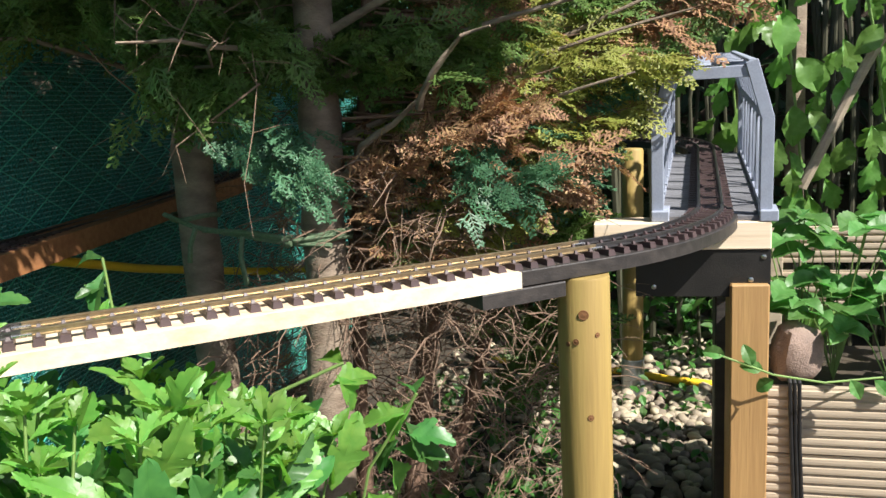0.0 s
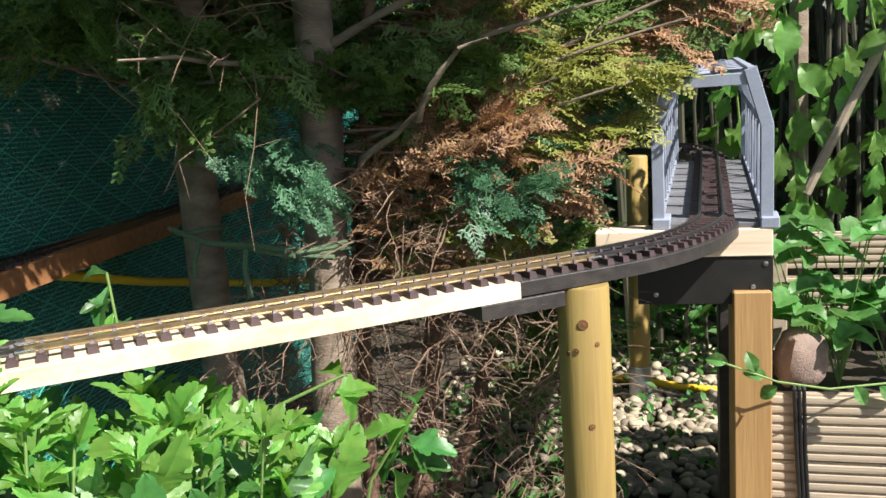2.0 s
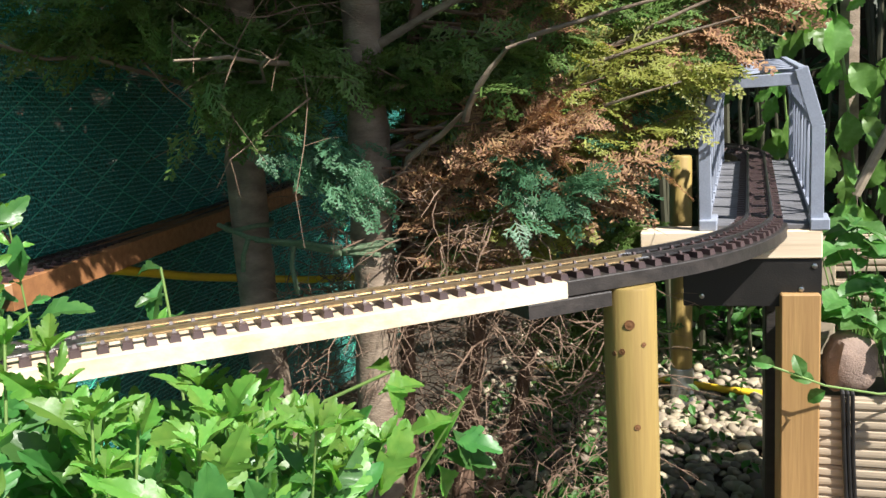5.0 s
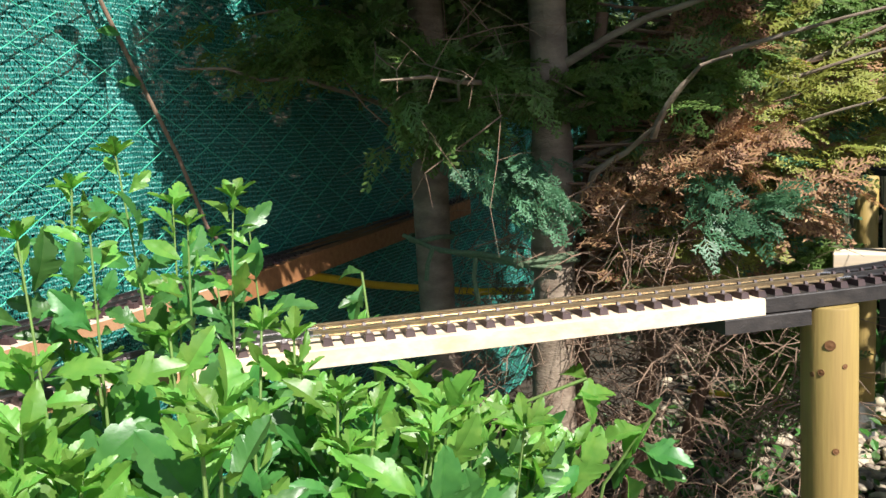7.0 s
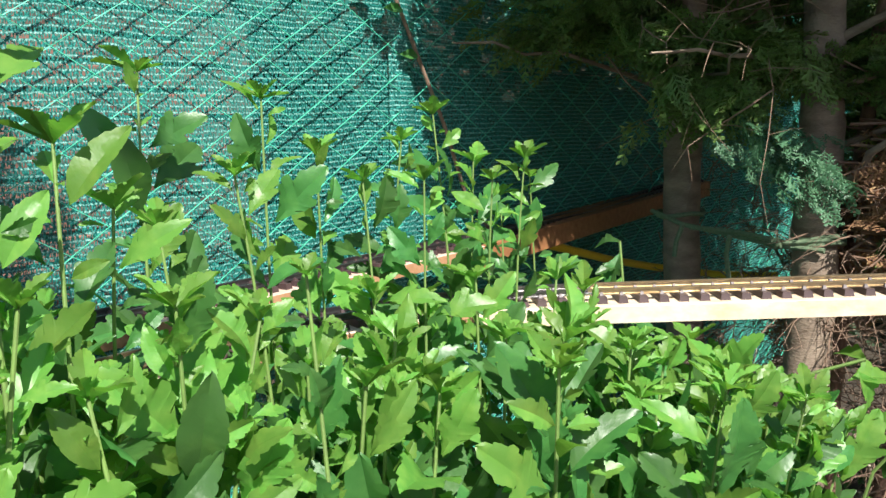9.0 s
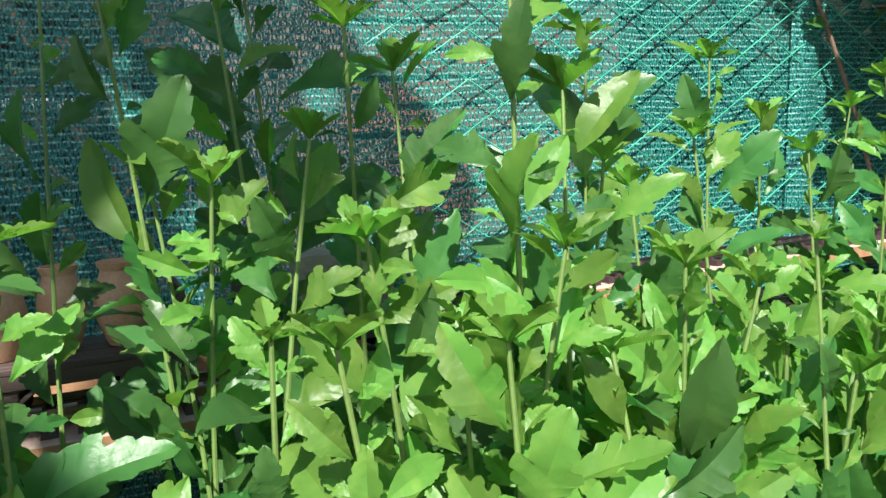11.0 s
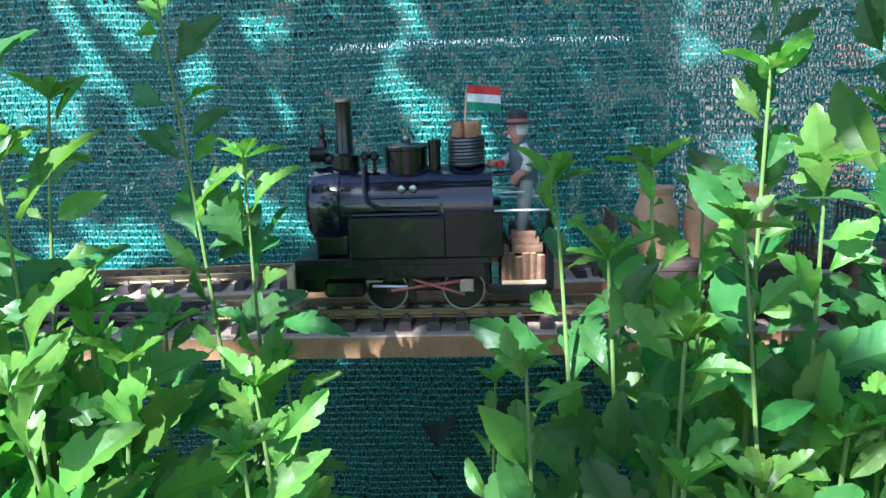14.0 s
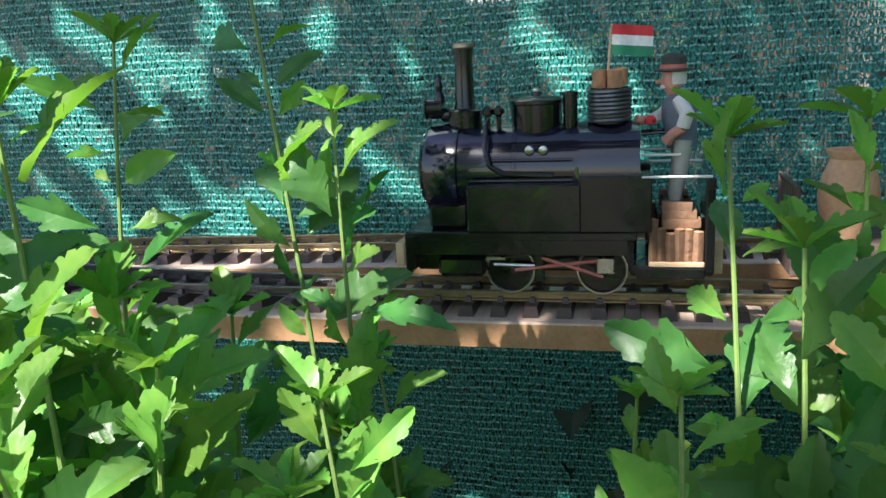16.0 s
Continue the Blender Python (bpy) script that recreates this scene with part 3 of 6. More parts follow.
def truss_bridge():
    """A through truss with kneed sides, top bracing and a plank deck."""
    top, knee, w, tw, L = 0.297, 0.195, 0.1, 0.071, BRIDGE
    br = thing("truss_bridge", pose(B0.x - 0.055 * BD.x, B0.y - 0.055 * BD.y, 0.7895, 0, 0, HEAD) @ pose(0, 0, 0, 0, math.degrees(-math.atan(0.055)), 0), "blue-grey model truss bridge with kneed sides", "model bridge")
    bars = 9
    for sgn in (-1, 1):
        y = sgn * w
        for z in (0.012, knee):
            Shape().box(0, y - 0.007, z - 0.008, L, y + 0.007, z + 0.008, 0.001).obj("side_chord", M_GREY, br)
        Shape().box(0, sgn * tw - 0.007, top - 0.007, L, sgn * tw + 0.007, top + 0.007, 0.001).obj("top_chord", M_GREY, br)
        for i in range(bars):
            x = 0.009 + (L - 0.018) * i / (bars - 1)
            end = i in (0, bars - 1)
            q = 0.0115 if end else 0.006
            d = 0.012 if end else 0.006
            s = Shape()
            s.box(x - d, y - q, 0.0, x + d, y + q, knee, 0.001)
            ang = math.atan2(w - tw, top - knee) * sgn
            ln = math.hypot(w - tw, top - knee)
            s.box(-d, -q, -0.002, d, q, ln + 0.004, 0.001, Matrix.Translation((x, y, knee)) @ Matrix.Rotation(ang, 4, "X"))
            s.obj("end_post" if end else "side_post", M_GREY, br)
        for i in range(bars - 1):
            x0, x1 = 0.009 + (L - 0.018) * i / (bars - 1), 0.009 + (L - 0.018) * (i + 1) / (bars - 1)
            z0, z1 = (0.012, knee) if i % 2 else (knee, 0.012)
            Shape().tube([(x0, y, z0), (x1, y, z1)], 0.0045, 4).obj("diagonal", M_GREY, br)
    for i in range(bars):
        x = 0.009 + (L - 0.018) * i / (bars - 1)
        t = 0.008 if i in (0, bars - 1) else 0.005
        Shape().box(x - t, -tw, top - 0.026 if t > 0.006 else top - 0.006, x + t, tw, top - 0.004, 0.001).obj("cross_beam", M_GREY, br)
    for i in range(bars - 1):
        x0, x1 = 0.009 + (L - 0.018) * i / (bars - 1), 0.009 + (L - 0.018) * (i + 1) / (bars - 1)
        for sgn in (-1, 1):
            Shape().tube([(x0, -sgn * tw, top), (x1, sgn * tw, top)], 0.004, 4).obj("top_brace", M_GREY, br)
    me = Shape().box(-0.0115, -0.098, 0.0, 0.0115, 0.098, 0.0095, 0.001).data("deck_plank", M_GREYDECK)
    k = int(L / 0.026)
    for i in range(k):
        piece("deck_plank", me, br, pose(0.013 + i * L / k, 0, 0))
    for sgn in (-1, 1):
        Shape().box(-0.012, sgn * 0.1 - 0.022, 0.0, 0.05, sgn * 0.1 + 0.012, 0.022, 0.002).obj("bearing", M_GREY, br)
    return br


truss_bridge()


# ---- the train ----
TRAIN = pose(-0.835, -0.248, RAIL_TOP, 0, 0, -90)


def wheel(r, w, name_mats, spokes=True):
    s = Shape()
    s.lathe([(r * 0.9, -w / 2), (r, -w / 2), (r, w / 2 - 0.001), (r * 1.0, w / 2), (r * 0.94, w / 2), (r * 0.92, w / 2 - 0.0015), (r * 0.9, w / 2 - 0.002)], 28, axis="Y", caps=False)
    return s


def locomotive():
    e = thing("steam_locomotive", TRAIN, "black model narrow-gauge steam locomotive with brass-rimmed chimney", "model locomotive")
    # frame and footplate
    Shape().box(0.085, -0.046, 0.048, 0.272, 0.046, 0.055, 0.001).obj("footplate", M_BLACK, e)
    Shape().box(0.085, -0.026, 0.018, 0.268, 0.026, 0.049, 0.002).obj("frame", M_BLACK, e)
    Shape().box(0.028, -0.045, 0.020, 0.09, 0.045, 0.028, 0.001).obj("cab_floor", M_BLACK, e)
    for sgn in (-1, 1):
        Shape().box(0.264, sgn * 0.0455 - 0.002, 0.024, 0.272, sgn * 0.0455 + 0.002, 0.052, 0.0008).obj("frame_end", M_BLACK, e)
        Shape().box(0.092, sgn * 0.045 - 0.0012, 0.036, 0.268, sgn * 0.045 + 0.0012, 0.049, 0.0006).obj("valance", M_BLACK, e)
    Shape().box(0.267, -0.047, 0.02, 0.272, 0.047, 0.054, 0.0008).obj("front_plate", M_BLACK, e)
    bolts = Shape()
    for i in range(13):
        bolts.lathe([(0.0012, 0), (0.0012, 0.0012), (0.0004, 0.0016)], 6, at=(0.272, -0.042 + 0.007 * i, 0.0515), axis="X")
    bolts.obj("rivet_row", M_BLACK, e)
    for y in (-0.033, 0.0, 0.033):
        Shape().box(0.273, y - 0.0125, 0.026, 0.281, y + 0.0125, 0.046, 0.0012).obj("buffer_block", M_BUFFER, e, "bare wooden buffer block")
    # tanks and cab
    for sgn in (-1, 1):
        Shape().box(0.128, sgn * 0.034 - 0.013, 0.055, 0.219, sgn * 0.034 + 0.013, 0.0935, 0.0012).obj("side_tank", M_BLACK, e)
        Shape().box(0.074, sgn * 0.034 - 0.013, 0.055, 0.129, sgn * 0.034 + 0.013, 0.1, 0.001).obj("cab_side", M_BLACK, e)
        Shape().tube([(0.13, sgn * 0.044, 0.098), (0.132, sgn * 0.044, 0.106)], 0.0012, 6).obj("tank_lever", M_STEEL, e)
        Shape().tube([(0.135, sgn * 0.0435, 0.0965), (0.216, sgn * 0.0435, 0.0965)], 0.0012, 6).obj("tank_rail", M_BLACK, e)
    # firebox wrapper with a rounded top
    n = 14
    prof = [(-0.043, 0.095)] + [(-0.043 * math.cos(math.pi * i / n), 0.1 + 0.0385 * math.sin(math.pi * i / n) ** 0.75) for i in range(n + 1)] + [(0.043, 0.095)]
    s = Shape()
    for x in (0.083, 0.13):
        s.v += [(x, a, b) for a, b in prof]
    k = len(prof)
    s.f = [(i, i + k, i + k + 1, i + 1) for i in range(k - 1)] + [tuple(range(k)), tuple(range(2 * k - 1, k - 1, -1))]
    s.m = [0] * len(s.f)
    s.obj("firebox_wrapper", M_BOILER, e, smooth=True)
    # boiler
    b = Shape()
    b.lathe([(0.03, 0.128), (0.0375, 0.129), (0.0375, 0.18), (0.0382, 0.1805), (0.0382, 0.183), (0.0375, 0.1835), (0.0375, 0.228), (0.0395, 0.229), (0.0395, 0.254), (0.037, 0.257), (0.004, 0.258)], 36, at=(0, 0, 0.1005), axis="X")
    b.obj("boiler", M_BOILER, e, smooth=True)
    d = Shape().lathe([(0.002, 0.258), (0.029, 0.258), (0.029, 0.261), (0.026, 0.263), (0.006, 0.265), (0.001, 0.266)], 28, at=(0, 0, 0.1005), axis="X")
    d.obj("smokebox_door", M_BLACK, e, smooth=True)
    s = Shape()
    for i in range(16):
        a = 2 * math.pi * i / 16
        s.lathe([(0.0013, 0), (0.0013, 0.0018), (0.0004, 0.0022)], 6, at=(0.258, 0.0335 * math.cos(a), 0.1005 + 0.0335 * math.sin(a)), axis="X")
    s.obj("door_bolts", M_BLACK, e)
    Shape().box(0.222, -0.03, 0.055, 0.254, 0.03, 0.075, 0.002).obj("saddle", M_BLACK, e)
    # chimney, lamp, domes, pipes
    ch = Shape().lathe([(0.014, 0.136), (0.0145, 0.15), (0.0095, 0.152), (0.0085, 0.156), (0.0075, 0.19), (0.0082, 0.2005), (0.0055, 0.2005), (0.005, 0.185)], 20, at=(0.226, 0, 0)).obj("chimney", M_BLACK, e, smooth=True)
    Shape().lathe([(0.0082, 0.2005), (0.0092, 0.2015), (0.0092, 0.204), (0.008, 0.2055), (0.0058, 0.2055), (0.0055, 0.2)], 20, at=(0.226, 0, 0)).obj("cap", M_BRASS, ch, "brass chimney cap", smooth=True)
    Shape().lathe([(0.021, 0.128), (0.0212, 0.1535), (0.0225, 0.1545), (0.0225, 0.157), (0.019, 0.1595), (0.005, 0.161), (0.004, 0.1635), (0.001, 0.165)], 28, at=(0.166, 0, 0)).obj("steam_dome", M_BLACK, e, smooth=True)
    Shape().lathe([(0.0035, 0), (0.0035, 0.0025), (0.0012, 0.004)], 10, at=(0.166, 0, 0.163)).obj("dome_nut", M_STEEL, e, smooth=True)
    Shape().lathe([(0.0058, 0.132), (0.006, 0.16), (0.0066, 0.1605), (0.0066, 0.163), (0.003, 0.164)], 14, at=(0.138, 0.01, 0)).obj("sand_pot", M_BLACK, e, smooth=True)
    lp = Shape().lathe([(0.001, -0.008), (0.0085, -0.007), (0.0085, 0.006), (0.0095, 0.007), (0.007, 0.008), (0.001, 0.0082)], 16, at=(0.252, 0, 0.152), axis="X").obj("headlamp", M_BLACK, e, smooth=True)
    Shape().lathe([(0.0065, 0.0083), (0.004, 0.0098), (0.0005, 0.0103)], 16, at=(0.252, 0, 0.152), axis="X").obj("lens", M_STEEL, lp, "silvery lamp lens", smooth=True)
    Shape().lathe([(0.0045, 0.0), (0.005, 0.006), (0.0025, 0.011), (0.0035, 0.014), (0.0015, 0.024), (0.0005, 0.025)], 10, at=(0.248, 0.0, 0.156)).obj("lamp_chimney", M_BLACK, e, smooth=True)
    Shape().lathe([(0.0055, -0.014), (0.0058, 0.013), (0.0045, 0.015)], 14, at=(0.232, 0.0, 0.147), axis="X").obj("feed_heater", M_BLACK, e, smooth=True)
    for x in (0.196, 0.205):
        Shape().lathe([(0.002, 0), (0.002, 0.01), (0.0045, 0.012), (0.0045, 0.016), (0.0015, 0.019)], 10, at=(x, 0.012, 0.135)).obj("valve", M_BLACK, e, smooth=True)
    Shape().tube([(0.205, 0.012, 0.146), (0.204, 0.03, 0.14), (0.204, 0.0405, 0.122), (0.2, 0.0425, 0.108), (0.19, 0.043, 0.102), (0.15, 0.043, 0.1)], 0.002, 8).obj("steam_pipe", M_BLACK, e, smooth=True)
    for x in (0.158, 0.169):
        Shape().lathe([(0.0005, 0.0), (0.0035, 0.0005), (0.0035, 0.003), (0.0012, 0.004)], 12, at=(x, 0.033, 0.1195), axis="Y").obj("boiler_valve", M_STEEL, e, smooth=True)
    Shape().tube([(0.135, 0.0375, 0.112), (0.2, 0.0375, 0.112)], 0.0012, 6).obj("handrail", M_BLACK, e)
    # coil and kindling on top
    s = Shape()
    s.tube([(0.107 + 0.0165 * math.cos(a * 0.35), 0.0 + 0.02 * math.sin(a * 0.35), 0.139 + 0.00018 * a) for a in range(0, 145)], 0.0017, 6)
    s.obj("wire_coil", M_COIL, e, smooth=True)
    Shape().lathe([(0.015, 0.136), (0.015, 0.165)], 16, at=(0.107, 0, 0)).obj("coil_core", M_BLACK, e)
    rnd = random.Random(3)
    for x, y, z, r in ((0.116, 0.008, 0.165, 0.0062), (0.103, 0.013, 0.165, 0.0065), (0.113, -0.008, 0.165, 0.006), (0.098, -0.004, 0.166, 0.006), (0.107, -0.013, 0.165, 0.005)):
        lg = Shape().tube([(x, y, z), (x + rnd.uniform(-0.002, 0.002), y, z + 0.007), (x, y, z + 0.0135)], [r, r * 0.96, r], 10, wob=0.2).obj("kindling", M_LOG, e, smooth=True)
        Shape().lathe([(r * 0.9, 0), (r * 0.5, 0.0006), (0.0003, 0.0007)], 10, at=(x, y, z + 0.0134)).obj("cut_end", M_LOGEND, lg)
    fl = thing("flag", pose(0.108, 0.004, 0.178, 0, 0, 0), "", "")
    fl.parent = e
    # wheels and rods
    for i, x in enumerate((0.112, 0.187)):
        for sgn in (-1, 1):
            w = wheel(0.0205, 0.007, None).obj("wheel", M_STEEL, e, smooth=True, m=pose(x, sgn * 0.027, 0.0205, 0, 0, 0 if sgn > 0 else 180))
            Shape().lathe([(0.002, -0.002), (0.0187, -0.002), (0.0187, 0.0005), (0.006, 0.001), (0.006, 0.004), (0.001, 0.005)], 20, axis="Y").obj("wheel_disc", M_BLACK, w, smooth=True)
    for sgn in (-1, 1):
        y = sgn * 0.0355
        Shape().box(0.206, y - 0.008, 0.017, 0.246, y + 0.008, 0.034, 0.003).obj("cylinder", M_BLACK, e)
        Shape().box(0.212, y - 0.006, 0.034, 0.24, y + 0.006, 0.044, 0.002).obj("valve_chest", M_BLACK, e)
        Shape().box(0.19, y - 0.003, 0.03, 0.206, y + 0.003, 0.033, 0.0005).obj("slide_bar", M_STEEL, e)
        Shape().box(0.158, y - 0.002, 0.012, 0.166, y + 0.004, 0.044, 0.001).obj("motion_bracket", M_BLACK, e)
        Shape().tube([(0.2, y, 0.026), (0.165, y, 0.025)], 0.0016, 6).obj("piston_rod", M_STEEL, e)
        Shape().tube([(0.182, y + sgn * 0.003, 0.022), (0.113, y + sgn * 0.003, 0.0305)], 0.0016, 6).obj("coupling_rod", M_REDROD, e, "faded red rod")
        Shape().tube([(0.16, y + sgn * 0.005, 0.033), (0.111, y + sgn * 0.005, 0.0175)], 0.0014, 6).obj("connecting_rod", M_REDROD, e, "faded red rod")
        Shape().box(0.102, y + sgn * 0.004, 0.02, 0.116, y + sgn * 0.0075, 0.034, 0.001).obj("crank", M_STEEL, e)
    # bunker with logs, tall rear plate, handrails
    Shape().box(0.027, -0.046, 0.022, 0.034, 0.046, 0.097, 0.001).obj("rear_plate", M_BLACK, e)
    Shape().box(0.019, -0.03, 0.018, 0.027, 0.03, 0.046, 0.001).obj("rear_buffer", M_BUFFER, e, "bare wooden rear buffer")
    for sgn in (-1, 1):
        Shape().box(0.034, sgn * 0.043 - 0.0015, 0.026, 0.076, sgn * 0.043 + 0.0015, 0.031, 0.0008).obj("bunker_ledge", M_BUFFER, e)
        Shape().box(0.034, sgn * 0.0455 - 0.001, 0.018, 0.085, sgn * 0.0455 + 0.001, 0.0265, 0.0006).obj("step_plate", M_BLACK, e)
        for i in range(6):
            x = 0.039 + i * 0.0068
            r = rnd.uniform(0.0035, 0.0046)
            h = rnd.uniform(0.02, 0.027) if i < 5 else 0.034
            lg = Shape().tube([(x, sgn * 0.038, 0.03), (x + rnd.uniform(-0.001, 0.001), sgn * 0.038, 0.03 + h)], r, 9, wob=0.25).obj("firewood", M_FIREWOOD, e, smooth=True)
            Shape().lathe([(r * 0.9, 0), (r * 0.4, 0.0005), (0.0003, 0.0006)], 9, at=(x, sgn * 0.038, 0.0301 + h)).obj("cut_end", M_LOGEND, lg)
        for j in range(3):
            Shape().tube([(0.037 + 0.003 * j, sgn * 0.03, 0.06 + 0.006 * j), (0.066, sgn * (0.034 - 0.003 * j), 0.059 + 0.007 * j)], 0.0048, 8, wob=0.3).obj("firewood", M_FIREWOOD, e, smooth=True)
        Shape().tube([(0.03, sgn * 0.0465, 0.0985), (0.082, sgn * 0.0465, 0.0985)], 0.0011, 6).obj("hand_rail", M_WHITE, e, "white wire hand rail")
        Shape().tube([(0.052, sgn * 0.02, 0.112), (0.082, sgn * 0.02, 0.112)], 0.001, 6).obj("hand_rail", M_WHITE, e, "white wire hand rail")
        Shape().tube([(0.045, sgn * 0.012, 0.13), (0.082, sgn * 0.012, 0.128)], 0.0012, 6).obj("regulator", M_BLACK, e)
    Shape().lathe([(0.004, 0), (0.0045, 0.004), (0.002, 0.006)], 10, at=(0.075, 0.012, 0.136)).obj("regulator_knob", M_RED, e, "red knob", smooth=True)
    return e, fl


LOCO, FLAGPOLE = locomotive()


def flag(parent):
    Shape().tube([(0, 0, 0), (-0.002, 0, 0.03), (-0.003, 0, 0.036)], 0.0011, 6).obj("flag_stick", M_BUFFER, parent)
    for i, m in enumerate((M_GREEN, M_FLAGWHITE, M_RED)):
        s = Shape()
        for j in range(13):
            x = -0.032 * j / 12
            for z in (0.0, 0.0078):
                for y in (-0.0003, 0.0003):
                    s.v.append((x - 0.0025, y + 0.0016 * math.sin(j * 0.7), 0.0125 + 0.0078 * i + z - 0.003 * (j / 12)))
        for j in range(12):
            a = j * 4
            s.f += [(a, a + 4, a + 6, a + 2), (a + 1, a + 3, a + 7, a + 5), (a, a + 1, a + 5, a + 4), (a + 2, a + 6, a + 7, a + 3)]
        s.m = [0] * len(s.f)
        s.obj("stripe", m, parent, ("green stripe", "white stripe", "red stripe")[i], smooth=True)


flag(FLAGPOLE)


def driver():
    """A painted figure standing at the rear, one plain mesh."""
    s = Shape()
    for y in (-0.0075, 0.0075):
        s.tube([(0.004, y, 0), (0.003, y, 0.014), (0, y * 1.1, 0.03), (-0.002, y * 0.8, 0.056)], [0.005, 0.0062, 0.0068, 0.0085], 10, mi=0)
        s.box(-0.005, y - 0.0048, -0.002, 0.014, y + 0.0048, 0.007, 0.0022, mi=1)
    s.tube([(-0.002, 0, 0.05), (-0.001, 0, 0.062), (0.001, 0, 0.078), (0.003, 0, 0.09), (0.004, 0, 0.094)], [0.0125, 0.0128, 0.0145, 0.0125, 0.006], 14, mi=2)
    s.tube([(0.002, 0.012, 0.09), (-0.004, 0.022, 0.079), (-0.001, 0.021, 0.068)], [0.0058, 0.0062, 0.0056], 9, mi=3)
    s.tube([(-0.001, 0.021, 0.068), (0.008, 0.016, 0.061), (0.011, 0.012, 0.056)], [0.0046, 0.004, 0.0048], 9, mi=4)
    s.tube([(0.003, -0.012, 0.09), (0.013, -0.014, 0.077), (0.022, -0.006, 0.073)], [0.0058, 0.0056, 0.005], 9, mi=3)
    s.tube([(0.022, -0.006, 0.073), (0.032, 0.004, 0.073), (0.036, 0.006, 0.074)], [0.0042, 0.0038, 0.0044], 9, mi=4)
    s.lathe([(0.003, 0.092), (0.0055, 0.096), (0.0085, 0.101), (0.009, 0.107), (0.008, 0.113), (0.004, 0.117)], 14, at=(0.007, 0, 0), mi=4)
    s.lathe([(0.001, 0), (0.0022, 0.003), (0.001, 0.006)], 8, at=(0.0145, 0, 0.104), axis="X", mi=4)
    s.box(0.012, -0.0055, 0.0985, 0.0165, 0.0055, 0.1015, 0.001, mi=5)
    s.lathe([(0.0088, 0.102), (0.0095, 0.107), (0.0088, 0.112)], 14, at=(0.0045, 0, 0), mi=5)
    s.lathe([(0.0155, 0.1125), (0.0165, 0.1132), (0.0155, 0.1142), (0.0105, 0.1145), (0.01, 0.124), (0.007, 0.1265), (0.001, 0.127)], 18, at=(0.006, 0, 0), mi=6)
    s.lathe([(0.0109, 0.1146), (0.0108, 0.118)], 18, at=(0.006, 0, 0), mi=7)
    ob = s.obj("driver_figure", [M_TROUSER, M_HAT, M_VEST, M_SHIRT, M_SKIN, M_SHIRT, M_HAT, M_REDROD], smooth=True, m=TRAIN @ pose(0.052, 0.004, 0.069, 0, 0, 0) @ Matrix.Scale(0.95, 4))
    return tagged(ob, "painted figure in hat and vest standing on the locomotive", "figurine")


driver()
# plank the figure stands on
Shape().box(0.036, -0.03, 0.060, 0.07, 0.02, 0.0665, 0.001).obj("seat_plank", M_BLACK, LOCO)
Shape().box(0.04, -0.015, 0.028, 0.06, 0.01, 0.0605, 0.001).obj("seat_box", M_BLACK, LOCO)


def wagon(x_rear, label, group="flat wagons behind the locomotive"):
    """A flat wagon: plank deck, end railings, axleboxes and wheels."""
    L, W = 0.185, 0.088
    y = -0.248 - x_rear
    e = thing("flat_wagon", pose(-0.835, y, RAIL_TOP, 0, 0, -90), label, "model wagon", group)
    for i in range(8):
        a = -W / 2 + i * W / 8
        Shape().box(0, a + 0.0003, 0.0365, L, a + W / 8 - 0.0003, 0.0415, 0.0006).obj("deck_plank", M_WAGON, e)
    for sgn in (-1, 1):
        Shape().box(0, sgn * 0.04 - 0.003, 0.024, L, sgn * 0.04 + 0.003, 0.0365, 0.0008).obj("side_sill", M_WAGON, e)
        for x in (0.05, 0.135):
            Shape().box(x - 0.006, sgn * 0.036 - 0.004, 0.006, x + 0.006, sgn * 0.036 + 0.004, 0.026, 0.001).obj("axlebox", M_WAGON, e)
            for q in (-1, 1):
                Shape().tube([(x + q * 0.022, sgn * 0.037, 0.025), (x + q * 0.004, sgn * 0.037, 0.011)], 0.0022, 5).obj("axle_brace", M_WAGON, e)
            w = wheel(0.0155, 0.006, None).obj("wheel", M_BLACK, e, smooth=True, m=pose(x, sgn * 0.026, 0.0155, 0, 0, 0 if sgn > 0 else 180))
            Shape().lathe([(0.002, -0.002), (0.0141, -0.002), (0.0141, 0.0005), (0.004, 0.002), (0.001, 0.003)], 16, axis="Y").obj("wheel_disc", M_BLACK, w, smooth=True)
    for x in (0.002, L - 0.002):
        Shape().box(x - 0.004, -W / 2, 0.02, x + 0.004, W / 2, 0.042, 0.001).obj("headstock", M_WAGON, e)
        Shape().tube([(x, -0.038, 0.041), (x, -0.038, 0.088), (x, 0.038, 0.088), (x, 0.038, 0.041)], 0.0017, 6).obj("end_rail", M_WAGON, e)
        Shape().tube([(x, -0.038, 0.05), (x, 0.038, 0.05)], 0.0012, 6).obj("end_rail", M_WAGON, e)
        for i in range(6):
            a = -0.038 + 0.076 * (i + 1) / 7
            Shape().tube([(x, a, 0.042), (x, a, 0.088)], 0.0012, 5).obj("end_bar", M_WAGON, e)
        out = -1 if x < 0.1 else 1
        Shape().lathe([(0.003, 0), (0.003, 0.012), (0.008, 0.013), (0.0085, 0.016), (0.003, 0.0175)], 12, at=(0, 0, 0), axis="X").obj("coupler", M_WAGON, e, m=pose(x, 0, 0.031, 0, 0, 0 if out > 0 else 180))
    return e


wagon(-0.215, "brown wooden flat wagon with end railings carrying three clay pots")
wagon(-0.45, "brown wooden flat wagon with end railings carrying a rough stone block")


